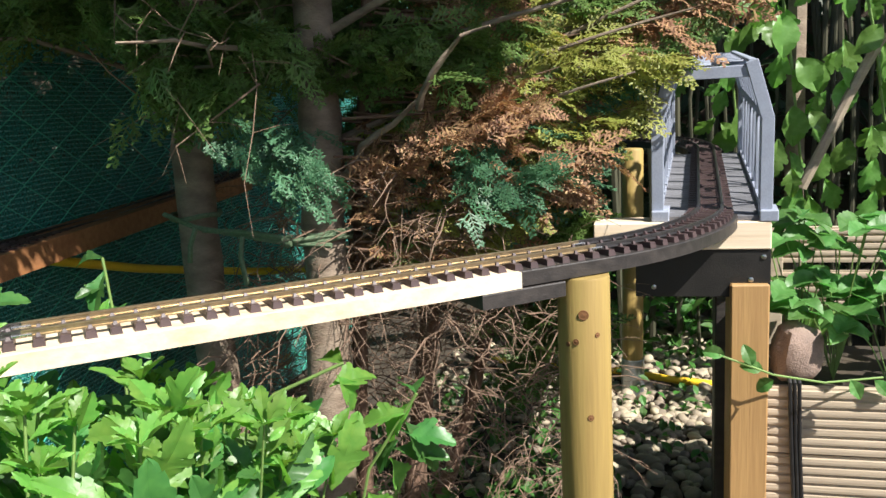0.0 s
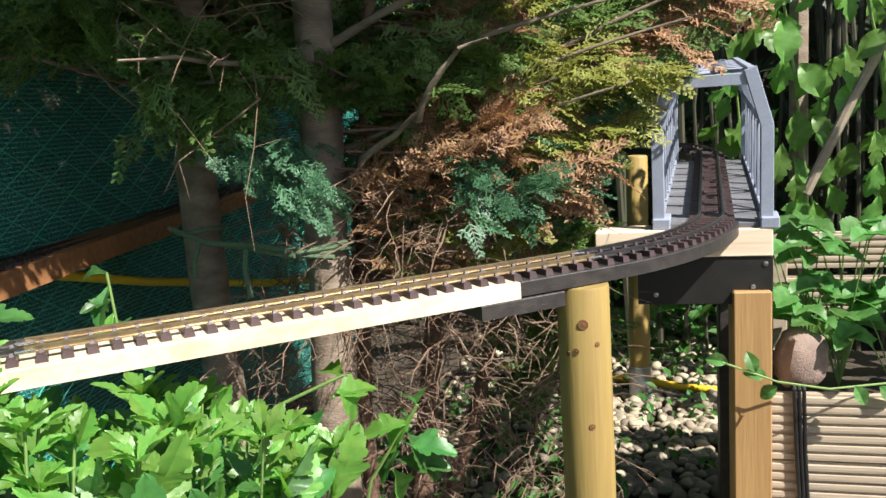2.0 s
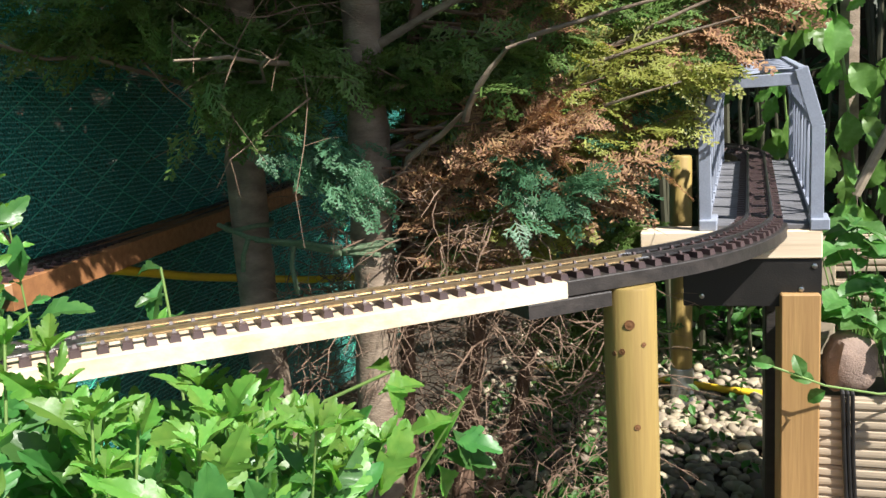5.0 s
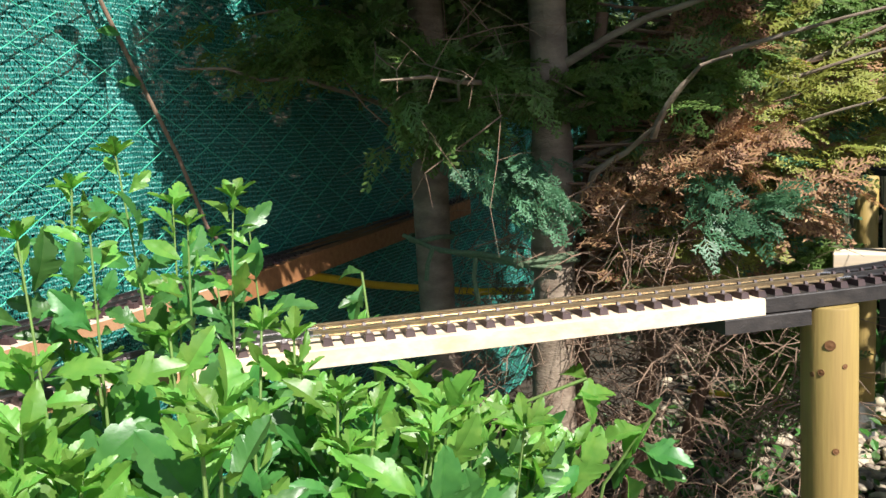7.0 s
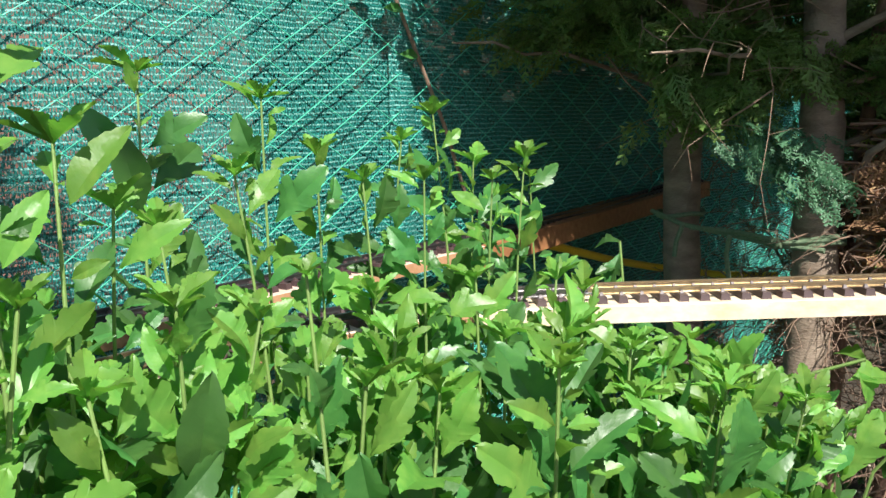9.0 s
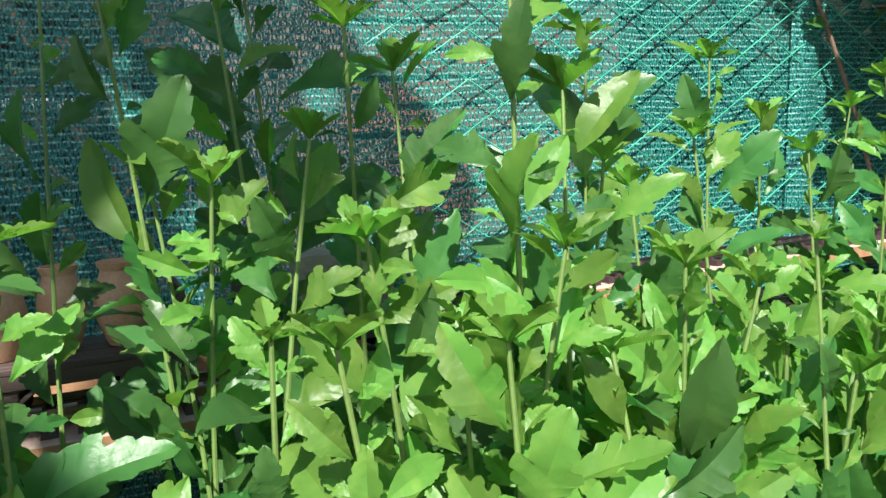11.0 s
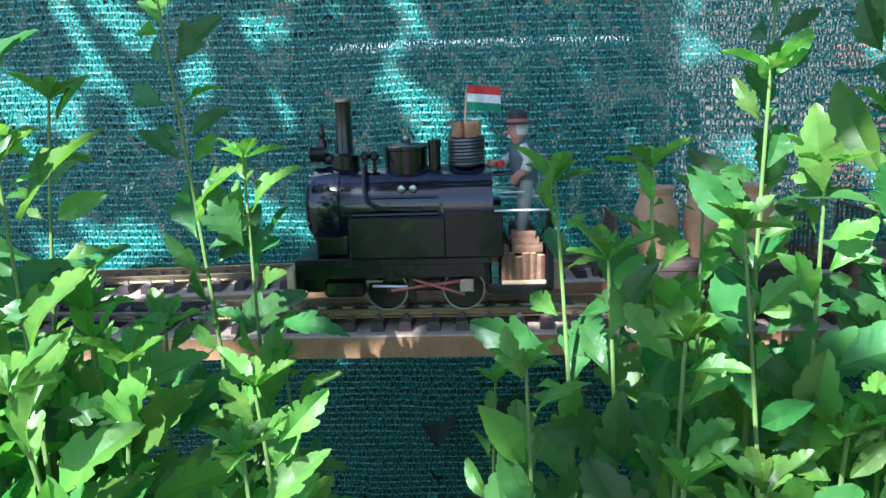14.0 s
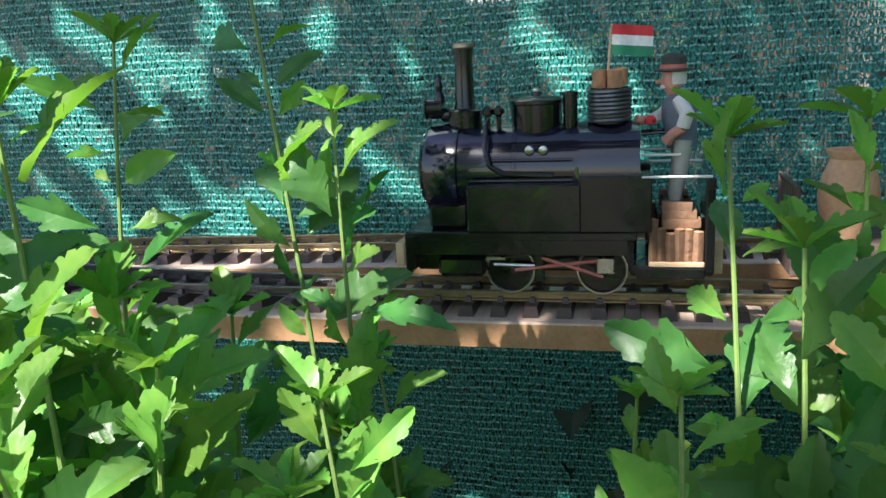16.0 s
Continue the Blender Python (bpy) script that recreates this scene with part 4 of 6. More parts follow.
def pot(x, y, turn, label, squat=1.0):
    s = Shape().lathe([(0.001, 0), (0.0125 * squat, 0), (0.0145 * squat, 0.004), (0.021 * squat, 0.022), (0.0225 * squat, 0.034), (0.0205 * squat, 0.048), (0.016 * squat, 0.059), (0.0148 * squat, 0.063), (0.0175 * squat, 0.0675), (0.018 * squat, 0.07), (0.0155 * squat, 0.07), (0.0125 * squat, 0.062), (0.014 * squat, 0.05)], 26)
    wx = TRAIN @ pose(x, y, 0.0418, 0, 0, turn)
    ob = s.obj("clay_pot", M_CLAY, smooth=True, m=wx)
    return tagged(ob, label, "clay pot", "clay pots on the wagon")


pot(-0.075, 0.004, 0, "bulging terracotta pot on the wagon deck")
pot(-0.122, 0.0, 90, "slim terracotta pot on the wagon deck", 0.86)
pot(-0.168, 0.003, 200, "rounded terracotta pot on the wagon deck", 1.02)


def rough_block(m, sx, sy, sz, seed, material, name, label, category, amount=0.12, round_=0.25):
    bm = bmesh.new()
    bmesh.ops.create_cube(bm, size=2)
    bmesh.ops.subdivide_edges(bm, edges=bm.edges[:], cuts=7, use_grid_fill=True)
    for v in bm.verts:
        p = v.co.copy()
        p = p.lerp(p.normalized() * 1.25, round_)
        p *= 1 + amount * noise.fractal(p * 1.3 + Vector((seed, 0, 0)), 1.0, 2.0, 4)
        v.co = Vector((p.x * sx / 2, p.y * sy / 2, p.z * sz / 2))
    lo = min(v.co.z for v in bm.verts)
    for v in bm.verts:
        v.co.z -= lo
    bm.verts.index_update()
    s = Shape().add([v.co for v in bm.verts], [[v.index for v in f.verts] for f in bm.faces])
    bm.free()
    return tagged(s.obj(name, material, smooth=True, m=m), label, category)


rough_block(pose(-0.835, -0.248 + 0.36, RAIL_TOP + 0.0412, 0, 0, 84), 0.088, 0.05, 0.058, 5, M_ROCK, "stone_block", "rough squared pale limestone block on the wagon", "stone", 0.1, 0.12)


# ---- ground, fence, backdrop ----
def ground_sheet():
    n, s = 60, Shape()
    for i in range(n + 1):
        for j in range(n + 1):
            x, y = -60 + 120 * i / n, -60 + 120 * j / n
            s.v.append((x, y, 0))
    for i in range(n):
        for j in range(n):
            a = i * (n + 1) + j
            s.f.append((a, a + n + 1, a + n + 2, a + 1))
    s.m = [0] * len(s.f)
    return tagged(s.obj("ground", M_SOIL), "dark garden soil under the trees", "ground", kind="structure")


ground_sheet()


def pebbles():
    """Rounded river pebbles between the posts and under the bridge."""
    rnd = random.Random(4)
    bm = bmesh.new()
    bmesh.ops.create_icosphere(bm, subdivisions=2, radius=1)
    t = Shape()
    bm.verts.index_update()
    t.v = [tuple(v.co * (1 + 0.13 * noise.noise(v.co * 1.7))) for v in bm.verts]
    t.f = [tuple(v.index for v in f.verts) for f in bm.faces]
    bm.free()
    poses, near = [], []
    for i in range(6500):
        x, y = rnd.uniform(-0.75, 0.75), rnd.uniform(1.5, 3.9)
        if x < -0.32 + 0.25 * math.sin(y * 3) - 0.1 * (y - 2.5):
            if rnd.random() < 0.8:
                continue
        r = rnd.uniform(0.009, 0.021) * (1.25 if rnd.random() < 0.12 else 1)
        m = pose(x, y, r * 0.5 + rnd.random() * 0.014, rnd.uniform(-25, 25), rnd.uniform(-25, 25), rnd.uniform(0, 360)) @ Matrix.Diagonal((r * rnd.uniform(1, 1.35), r, r * rnd.uniform(0.55, 0.8), 1))
        (near if len(near) < 280 and 1.95 < y < 2.5 and -0.05 < x < 0.25 and rnd.random() < 0.5 else poses).append(m)
    bed = place_many(t, poses).obj("pebble_bed", M_PEBBLES, smooth=True)
    tagged(bed, "beige and grey rounded river pebbles covering the ground", "pebbles", kind="stuff")
    me = t.data("pebble", M_PEBBLES, True)
    for m in near:
        p = piece("pebble", me, bed, m)


M_PEBBLES = leaf_mat("mixed river pebble", (0.34, 0.28, 0.20), (0.22, 0.185, 0.14), 0.7, 0.0, 0.45, 40)
pebbles()


def fence():
    fx = -1.26
    fn = thing("net_fence", pose(fx, 0, 0), "green knitted shade net on a green chain-link fence", "fence")
    s = Shape()
    ny, nz, y0, y1, z1 = 110, 26, -3.2, 5.2, 2.0
    for i in range(ny + 1):
        for j in range(nz + 1):
            y, z = y0 + (y1 - y0) * i / ny, 0.02 + (z1 - 0.02) * j / nz
            x = 0.012 * noise.noise(Vector((y * 2.3, z * 2.1, 0))) + 0.006 * math.sin(y * 9 + 2 * noise.noise(Vector((y * 2, z, 3))))
            x += 0.02 * math.exp(-((y - 1.19 - 0.02 * math.sin(5 * z)) / 0.03) ** 2)
            s.v.append((x - 0.012, y, z))
    for i in range(ny):
        for j in range(nz):
            a = i * (nz + 1) + j
            s.f.append((a, a + nz + 1, a + nz + 2, a + 1))
    s.m = [0] * len(s.f)
    s.obj("shade_net", M_NET, fn, "green knitted shade net", smooth=True)
    # overlap where two lengths of net meet
    s = Shape()
    for j in range(41):
        z = 0.02 + 1.95 * j / 40
        for k in range(7):
            s.v.append((0.004 + 0.012 * math.sin(k / 6 * math.pi), 1.15 + 0.075 * k / 6 + 0.008 * math.sin(6 * z), z))
    for j in range(40):
        for k in range(6):
            a = j * 7 + k
            s.f.append((a, a + 1, a + 8, a + 7))
    s.m = [0] * len(s.f)
    s.obj("net_overlap", M_NET, fn, smooth=True)
    # chain link: zigzag wires
    pitch = 0.062
    w = Shape()
    for k in range(int(7.0 / pitch)):
        y = -3.1 + k * pitch
        for sgn in (k % 2,):
            pts = [((0.001 if (i + sgn) % 2 else -0.002) + (0.013 if y > 0.25 else -0.036), y + (pitch / 2 if (i + sgn) % 2 else -pitch / 2) * 0.98, 0.03 + i * pitch * 0.62) for i in range(50)]
            w.tube(pts, 0.0016, 4, caps=False)
            break
    w.obj("chain_link", M_WIRE, fn, "green coated wire diamonds")
    for z in (1.178,):
        Shape().tube([(0.008, 1.45, z), (0.008, 1.7, z + 0.001), (0.008, 2.2, z)], 0.0012, 5).obj("line_wire", M_STEEL, fn)
    for y in (-2.4, 3.4):
        Shape().lathe([(0.022, 0), (0.022, 2.0), (0.001, 2.01)], 12, at=(-0.045, y, 0)).obj("fence_post", M_WIRE, fn)


fence()


def house_wall():
    """Brick wall seen dimly through the net."""
    s = Shape()
    s.box(-2.45, 0.2, 0, -2.30, 1.55, 3.2)
    wall = tagged(s.obj("wall_house", M_MORTAR), "old red brick wall behind the net fence", "wall", kind="structure")
    me = Shape().box(-0.012, -0.118, -0.033, 0.012, 0.118, 0.033, 0.004).data("brick", M_BRICKS)
    k = 0
    for r in range(24):
        for c in range(26):
            y = -4.4 + c * 0.25 + (0.125 if r % 2 else 0)
            if y > 1.45 or k >= 300 or not 0.35 < 0.06 + r * 0.078 < 1.7 or y < 0.6:
                continue
            piece("brick", me, wall, pose(-2.297, y, 0.06 + r * 0.078, 0, random.uniform(-1, 1), 0))
            k += 1


M_BRICKS = mat("old red brick face", (0.20, 0.105, 0.08), 0.85, 0, (0.13, 0.07, 0.055), 12, 0.6, 0.4, 90, (1, 1, 1), 0.35)
house_wall()
_p = Shape().tube([(-1.62, -0.62, 1.10), (-1.62, -0.38, 1.105), (-1.62, -0.05, 1.1)], 0.012, 10).obj("pipe", M_WHITE, smooth=True)
tagged(_p, "thin white plastic pipe behind the net", "pipe", kind="structure")


def leaf_bank(name, label, boxes, count, template, material, seed, category="hedge", kind="stuff", size=(0.7, 1.4)):
    rnd = random.Random(seed)
    poses = []
    for i in range(count):
        x0, y0, z0, x1, y1, z1 = boxes[i % len(boxes)]
        p = (rnd.uniform(x0, x1), rnd.uniform(y0, y1), rnd.uniform(z0, z1))
        d = Vector((rnd.uniform(-1, 1), rnd.uniform(-1, 0.3), rnd.uniform(-0.9, 0.3)))
        poses.append(along(p, d, (rnd.uniform(-0.4, 0.4), rnd.uniform(-0.6, 0.2), 1), rnd.uniform(*size)))
    ob = place_many(template, poses).obj(name, material)
    return tagged(ob, label, category, kind=kind)


SMALL = Shape()
SMALL.v = [(0, 0, 0), (0.4, -0.28, 0.06), (0.75, -0.2, 0.0), (1, 0, -0.12), (0.75, 0.2, 0.0), (0.4, 0.28, 0.06), (0.5, 0, -0.03)]
SMALL.f = [(0, 1, 6), (1, 2, 6), (2, 3, 6), (3, 4, 6), (4, 5, 6), (5, 0, 6)]
SMALL.m = [0] * 6


def scaled(shape, k):
    s = Shape()
    s.v = [(a * k, b * k, c * k) for a, b, c in shape.v]
    s.f, s.m = list(shape.f), list(shape.m)
    return s


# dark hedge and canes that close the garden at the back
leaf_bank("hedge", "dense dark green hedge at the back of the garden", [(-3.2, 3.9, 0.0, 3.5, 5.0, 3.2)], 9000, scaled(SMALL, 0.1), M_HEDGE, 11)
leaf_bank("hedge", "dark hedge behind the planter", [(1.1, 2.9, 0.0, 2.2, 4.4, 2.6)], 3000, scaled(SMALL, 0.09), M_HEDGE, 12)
# Added dark leaves stand in for the gloom behind and below the net.
leaf_bank("hedge", "dark leaves added behind the net fence to deepen its shade", [(-2.4, 1.65, 0.0, -1.45, 5.0, 2.6), (-2.2, 1.5, 1.5, -1.4, 3.5, 2.6), (-2.9, -3.8, 0.0, -1.8, 0.0, 2.6), (-1.6, -1.7, 0.0, -1.33, 0.6, 0.76)], 12000, scaled(SMALL, 0.1), M_HEDGE, 13)
# Dark backing boxes in soil colour, added to close the gaps between leaves.
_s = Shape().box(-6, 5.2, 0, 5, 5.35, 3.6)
tagged(_s.obj("wall_back", M_SOIL), "dark backing wall added behind the hedge", "wall", kind="structure")
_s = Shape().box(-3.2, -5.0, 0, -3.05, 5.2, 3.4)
tagged(_s.obj("wall_side", M_SOIL), "dark backing wall added behind the leaves by the net", "wall", kind="structure")
_rnd = random.Random(8)
_s = Shape()
for _i in range(70):
    _x, _y = _rnd.uniform(-0.5, 1.5), _rnd.uniform(3.3, 3.8)
    _s.tube([(_x, _y, 0), (_x + _rnd.uniform(-0.08, 0.08), _y, 1.0), (_x + _rnd.uniform(-0.15, 0.15), _y, 2.4)], _rnd.uniform(0.006, 0.014), 6)
tagged(_s.obj("bamboo_thicket", M_CANE), "thin dark bamboo canes in front of the hedge", "bamboo", kind="stuff")


# ---- conifers ----
def spray(seed, n=8, w=0.024):
    """A flat fern-like spray of scale leaves along +x, about 1 long."""
    rnd = random.Random(seed)
    s = Shape()

    def blade(p, d, ln, w):
        side = Vector((-d.y, d.x, 0)).normalized() * w
        q = p + d * ln
        mid = p + d * ln * 0.55 + Vector((0, 0, 0.01))
        k = len(s.v)
        s.v.extend([tuple(p - side * 0.5), tuple(mid - side), tuple(q), tuple(mid + side), tuple(p + side * 0.5)])
        s.f.append((k, k + 1, k + 2, k + 3, k + 4))

    for i in range(n):
        t = (i + 0.6) / n
        base = Vector((t * 0.95, 0, -0.12 * t * t))
        for sgn in (-1, 1):
            a = radians(rnd.uniform(38, 58)) * sgn
            ln = 0.42 * (1 - 0.75 * t) * rnd.uniform(0.75, 1.2)
            d = Vector((math.cos(a), math.sin(a), rnd.uniform(-0.25, 0.1)))
            blade(base, d, ln, w)
            for u in (0.4, 0.75):
                for s2 in (-1, 1):
                    a2 = a + s2 * radians(rnd.uniform(30, 45))
                    blade(base + d * ln * u, Vector((math.cos(a2), math.sin(a2), rnd.uniform(-0.2, 0.1))), ln * 0.5 * (1.1 - u * 0.6), w * 0.9)
    blade(Vector((0, 0, 0)), Vector((1, 0, -0.1)), 1.02, 0.014)
    s.m = [0] * len(s.f)
    return s


SPRAYS = [spray(i) for i in range(3)]
BROAD = [spray(i + 3, 8, 0.04) for i in range(3)]


def crown(tree, name, material, clusters, count, seed, size=(0.07, 0.13), label="", stray=0.55, face=(0.0, -0.3), kinds=SPRAYS):
    """Sprays along boughs: each cluster is start, end, spread, hang."""
    rnd = random.Random(seed)
    base = tree.matrix_basis.translation
    sh = Shape()
    for t in range(3):
        poses = []
        for i in range(count // 3):
            a, b, spread, hang = rnd.choice(clusters)
            u = rnd.random() ** 0.8
            p = Vector(a).lerp(Vector(b), u) - base + Vector((rnd.gauss(0, spread), rnd.gauss(0, spread), rnd.gauss(0, spread * 0.7)))
            d = (Vector(b) - Vector(a)).normalized() + Vector((rnd.gauss(0, stray), rnd.gauss(0, stray), rnd.gauss(-hang, 0.35)))
            poses.append(along(p, d, (rnd.gauss(face[0], 0.5), rnd.gauss(face[1], 0.5), 1), rnd.uniform(*size), rnd.gauss(0, 0.5)))
        part = place_many(kinds[t], poses)
        sh.add(part.v, part.f)
    return sh.obj(name, material, tree, label)


def trunk_path(pts, seed):
    """Bends a trunk lightly between its points."""
    rnd = random.Random(seed)
    out = []
    for a, b in zip(pts, pts[1:]):
        for i in range(8):
            p = Vector(a).lerp(Vector(b), i / 8)
            out.append(p + Vector((rnd.gauss(0, 0.0025), rnd.gauss(0, 0.0025), 0)))
    out.append(Vector(pts[-1]))
    return out


def tree(label, pts, r0, r1, seed, bark, boughs=(), collars=4):
    base = Vector(pts[0])
    e = thing("conifer_tree", Matrix.Translation(base), label, "tree", "conifers beside the track")
    loc = [tuple(Vector(p) - base) for p in trunk_path(pts, seed)]
    n = len(loc)
    rs = [r0 + (r1 - r0) * i / (n - 1) for i in range(n)]
    s = Shape().tube(loc, rs, 18, wob=0.14)
    s.obj("trunk", bark, e, smooth=True)
    for a, b, r in boughs:
        a, b = Vector(a) - base, Vector(b) - base
        rnd = random.Random(seed + int(r * 1e5) + int(b.z * 100))
        pts2 = [a.lerp(b, i / 7) + Vector((rnd.gauss(0, 0.008), rnd.gauss(0, 0.008), 0.03 * math.sin(i / 7 * 3) + rnd.gauss(0, 0.006))) * (0 < i) for i in range(8)]
        Shape().tube(pts2, [r * (1 - 0.1 * i) for i in range(8)], 8, wob=0.2).obj("bough", bark, e, smooth=True)
    return e


t1 = tree("grey-brown conifer trunk tied with green rope", [(-0.845, 1.69, 0), (-0.85, 1.70, 0.25), (-0.885, 1.72, 0.8), (-0.88, 1.75, 1.26), (-0.89, 1.78, 2.4)], 0.045, 0.04, 1, M_BARK,
          [((-0.88, 1.75, 1.1), (-1.15, 1.25, 1.22), 0.007), ((-0.88, 1.75, 1.3), (-1.2, 1.5, 1.35), 0.007), ((-0.88, 1.74, 1.0), (-0.6, 1.35, 1.15), 0.006)])
t2 = tree("pale-patched conifer trunk beside the track, rope round it", [(-0.575, 1.62, 0), (-0.575, 1.63, 0.27), (-0.557, 1.66, 0.81), (-0.565, 1.70, 1.24), (-0.57, 1.74, 2.4)], 0.05, 0.036, 2, M_BARK,
          [((-0.54, 1.66, 0.87), (-0.33, 1.58, 1.035), 0.011), ((-0.33, 1.58, 1.035), (-0.19, 1.5, 1.16), 0.007), ((-0.56, 1.68, 1.1), (-0.75, 1.3, 1.16), 0.007), ((-0.56, 1.69, 1.18), (-0.1, 1.66, 1.3), 0.010)])
t3 = tree("thin mossy conifer stem close by a thicker trunk", [(-0.56, 1.75, 0), (-0.545, 1.75, 0.4), (-0.53, 1.76, 0.8), (-0.48, 1.8, 1.3)], 0.019, 0.013, 3, M_BARKRED, [])
t4 = tree("slanting red-brown conifer stem with dead twigs", [(-0.50, 1.9, 0), (-0.457, 1.9, 0.31), (-0.39, 1.9, 0.75), (-0.3, 1.88, 0.98), (-0.2, 1.86, 1.15)], 0.03, 0.012, 4, M_BARKRED,
          [((-0.37, 1.9, 0.8), (-0.5, 1.6, 0.95), 0.008)])
t5 = tree("leaning slender conifer stem at the edge of the pebbles", [(-0.47, 2.0, 0), (-0.37, 2.0, 0.27), (-0.30, 2.0, 0.53), (-0.165, 1.98, 0.83), (-0.09, 1.95, 0.98)], 0.021, 0.008, 5, M_BARKRED, [])

# crowns: boughs that sweep up over the line towards the bridge
SWEEP = [
    ((-0.54, 1.78, 0.88), (0.05, 1.63, 1.06)), ((-0.54, 1.72, 0.98), (0.15, 1.69, 1.165)), ((-0.55, 1.66, 1.09), (0.15, 1.62, 1.22)),
    ((-0.50, 1.85, 0.78), (-0.10, 1.76, 0.92)), ((-0.40, 1.75, 1.0), (0.20, 1.72, 1.235)),
]
for _a, _b in SWEEP:
    _o = t4.matrix_basis.translation
    _a2, _b2 = Vector(_a) - _o, Vector(_b) - _o
    _pts = [_a2.lerp(_b2, i / 9) + Vector((0, 0, 0.035 * math.sin(i / 9 * 2.2) - 0.01 * i / 9)) for i in range(10)]
    Shape().tube(_pts, [0.008 - 0.0007 * i for i in range(10)], 7, wob=0.2).obj("bough", M_BARK, t4, smooth=True)


def plumes(tree_, n, seed, low, high, rim, shades):
    """Feathery boughs in one fan: each a thin branch with flat sprays to both sides, and gaps between the boughs."""
    rnd = random.Random(seed)
    base = tree_.matrix_basis.translation
    sets = {name: [[], [], []] for name, _, _ in shades}
    wood_ = Shape()
    for i in range(n):
        u = (i + rnd.random()) / n
        k = min(int(u * (len(rim) - 1)), len(rim) - 2)
        a = Vector(low).lerp(Vector(high), u) + Vector((rnd.gauss(0, 0.03), rnd.gauss(0, 0.035), rnd.gauss(0, 0.02)))
        e = Vector(rim[k]).lerp(Vector(rim[k + 1]), u * (len(rim) - 1) - k) + Vector((rnd.gauss(0, 0.02), rnd.gauss(0, 0.035), rnd.gauss(0, 0.02)))
        e = a.lerp(e, rnd.choice((0.55, 0.75, 0.9, 1.0, 1.0)))
        d = (e - a).normalized()
        side = d.cross(Vector((0.45, -0.75, 0.5))).normalized()
        line = [a.lerp(e, j / 7) + Vector((0, 0, -0.03 * math.sin(j / 7 * 3.1))) - base for j in range(8)]
        wood_.tube(line, [0.003 - 0.00034 * j for j in range(8)], 5, caps=False)
        ln = (e - a).length
        name = rnd.choices([q[0] for q in shades], [max(0.0, q[2](u)) for q in shades])[0]
        for j in range(int(ln * 70)):
            v = rnd.uniform(0.18, 1.0)
            f = v * 7
            p = line[min(int(f), 6)].lerp(line[min(int(f), 6) + 1], f - min(int(f), 6))
            sgn = rnd.choice((-1, 1))
            dd = d + side * sgn * rnd.uniform(0.15, 0.9) + Vector((rnd.gauss(0, 0.15), rnd.gauss(0, 0.15), rnd.gauss(-0.05, 0.15)))
            who = "dead_foliage" if "dead_foliage" in sets and v < 0.45 and rnd.random() < 0.5 else name
            sets[who][j % 3].append(along(p + Vector((rnd.gauss(0, 0.006), rnd.gauss(0, 0.008), rnd.gauss(0, 0.006))), dd, (rnd.gauss(0.6, 0.3), rnd.gauss(-0.6, 0.3), 0.6), rnd.uniform(0.055, 0.10), rnd.gauss(0, 0.3)))
    wood_.obj("branchwork", M_BARKRED, tree_, "thin grey-brown branches", smooth=True)
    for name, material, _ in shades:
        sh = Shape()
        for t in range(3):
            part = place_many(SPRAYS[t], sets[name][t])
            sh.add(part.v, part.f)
        sh.obj(name, material, tree_, {"dead_foliage": "dead brown foliage", "sunlit_crown": "yellow-green sprays coloured as sunlit", "young_foliage": "blue-green young sprays", "crown": "green sprays along the boughs"}[name])


# Sun and shade are put into colour: yellow-green mid-fan, plain green towards the top.
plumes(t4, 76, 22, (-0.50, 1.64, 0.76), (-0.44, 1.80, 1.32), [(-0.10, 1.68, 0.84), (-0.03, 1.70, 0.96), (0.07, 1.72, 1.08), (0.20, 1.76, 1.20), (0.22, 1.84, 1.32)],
       [("sunlit_crown", M_CONIFERSUN, lambda u: 0.9 - abs(u - 0.6)), ("dead_foliage", M_DEADLEAF, lambda u: 0.32 if 0.25 < u < 0.8 else 0.12), ("young_foliage", M_CONIFERBLUE, lambda u: 0.26 - 0.7 * abs(u - 0.2)), ("crown", M_CONIFER, lambda u: 0.3 + 0.9 * max(0, u - 0.6))])
crown(t4, "hanging_dead_foliage", M_DEADLEAF, [((-0.5, 1.72, 0.86), (-0.25, 1.7, 0.95), 0.05, 0.4), ((-0.52, 1.76, 0.74), (-0.3, 1.78, 0.80), 0.05, 0.7), ((-0.8, 2.1, 0.5), (-0.55, 2.2, 0.8), 0.09, 0.7), ((-0.46, 1.66, 0.88), (-0.18, 1.66, 1.02), 0.04, 0.2)], 760, 23, (0.05, 0.09), "dead brown foliage", 0.5, (0.4, -0.7))
crown(t2, "young_foliage", M_CONIFERBLUE, [((-0.67, 1.53, 1.065), (-0.58, 1.47, 0.98), 0.035, 0.3), ((-0.62, 1.55, 1.02), (-0.50, 1.46, 0.94), 0.03, 0.4), ((-0.31, 1.64, 0.99), (-0.18, 1.57, 0.88), 0.03, 0.1), ((-0.2, 1.66, 0.88), (-0.12, 1.62, 0.90), 0.02, 0.1)], 170, 24, (0.045, 0.085), "blue-green young sprays", 0.5, (0.4, -0.6))
crown(t2, "crown", M_CONIFER, [((-0.6, 1.68, 1.13), (-0.25, 1.66, 1.14), 0.035, 0.35), ((-0.62, 1.85, 1.2), (-0.25, 1.9, 1.22), 0.05, 0.3), ((-0.66, 1.9, 0.95), (-0.35, 1.92, 1.15), 0.06, 0.3), ((-0.75, 2.0, 1.1), (-0.6, 2.0, 1.2), 0.06, 0.3), ((-0.6, 1.9, 1.4), (0.1, 1.95, 1.4), 0.09, 0.3), ((-0.6, 1.95, 1.6), (0.1, 2.0, 1.6), 0.14, 0.3)], 1700, 21, (0.05, 0.10), "green scale-leaved crown")
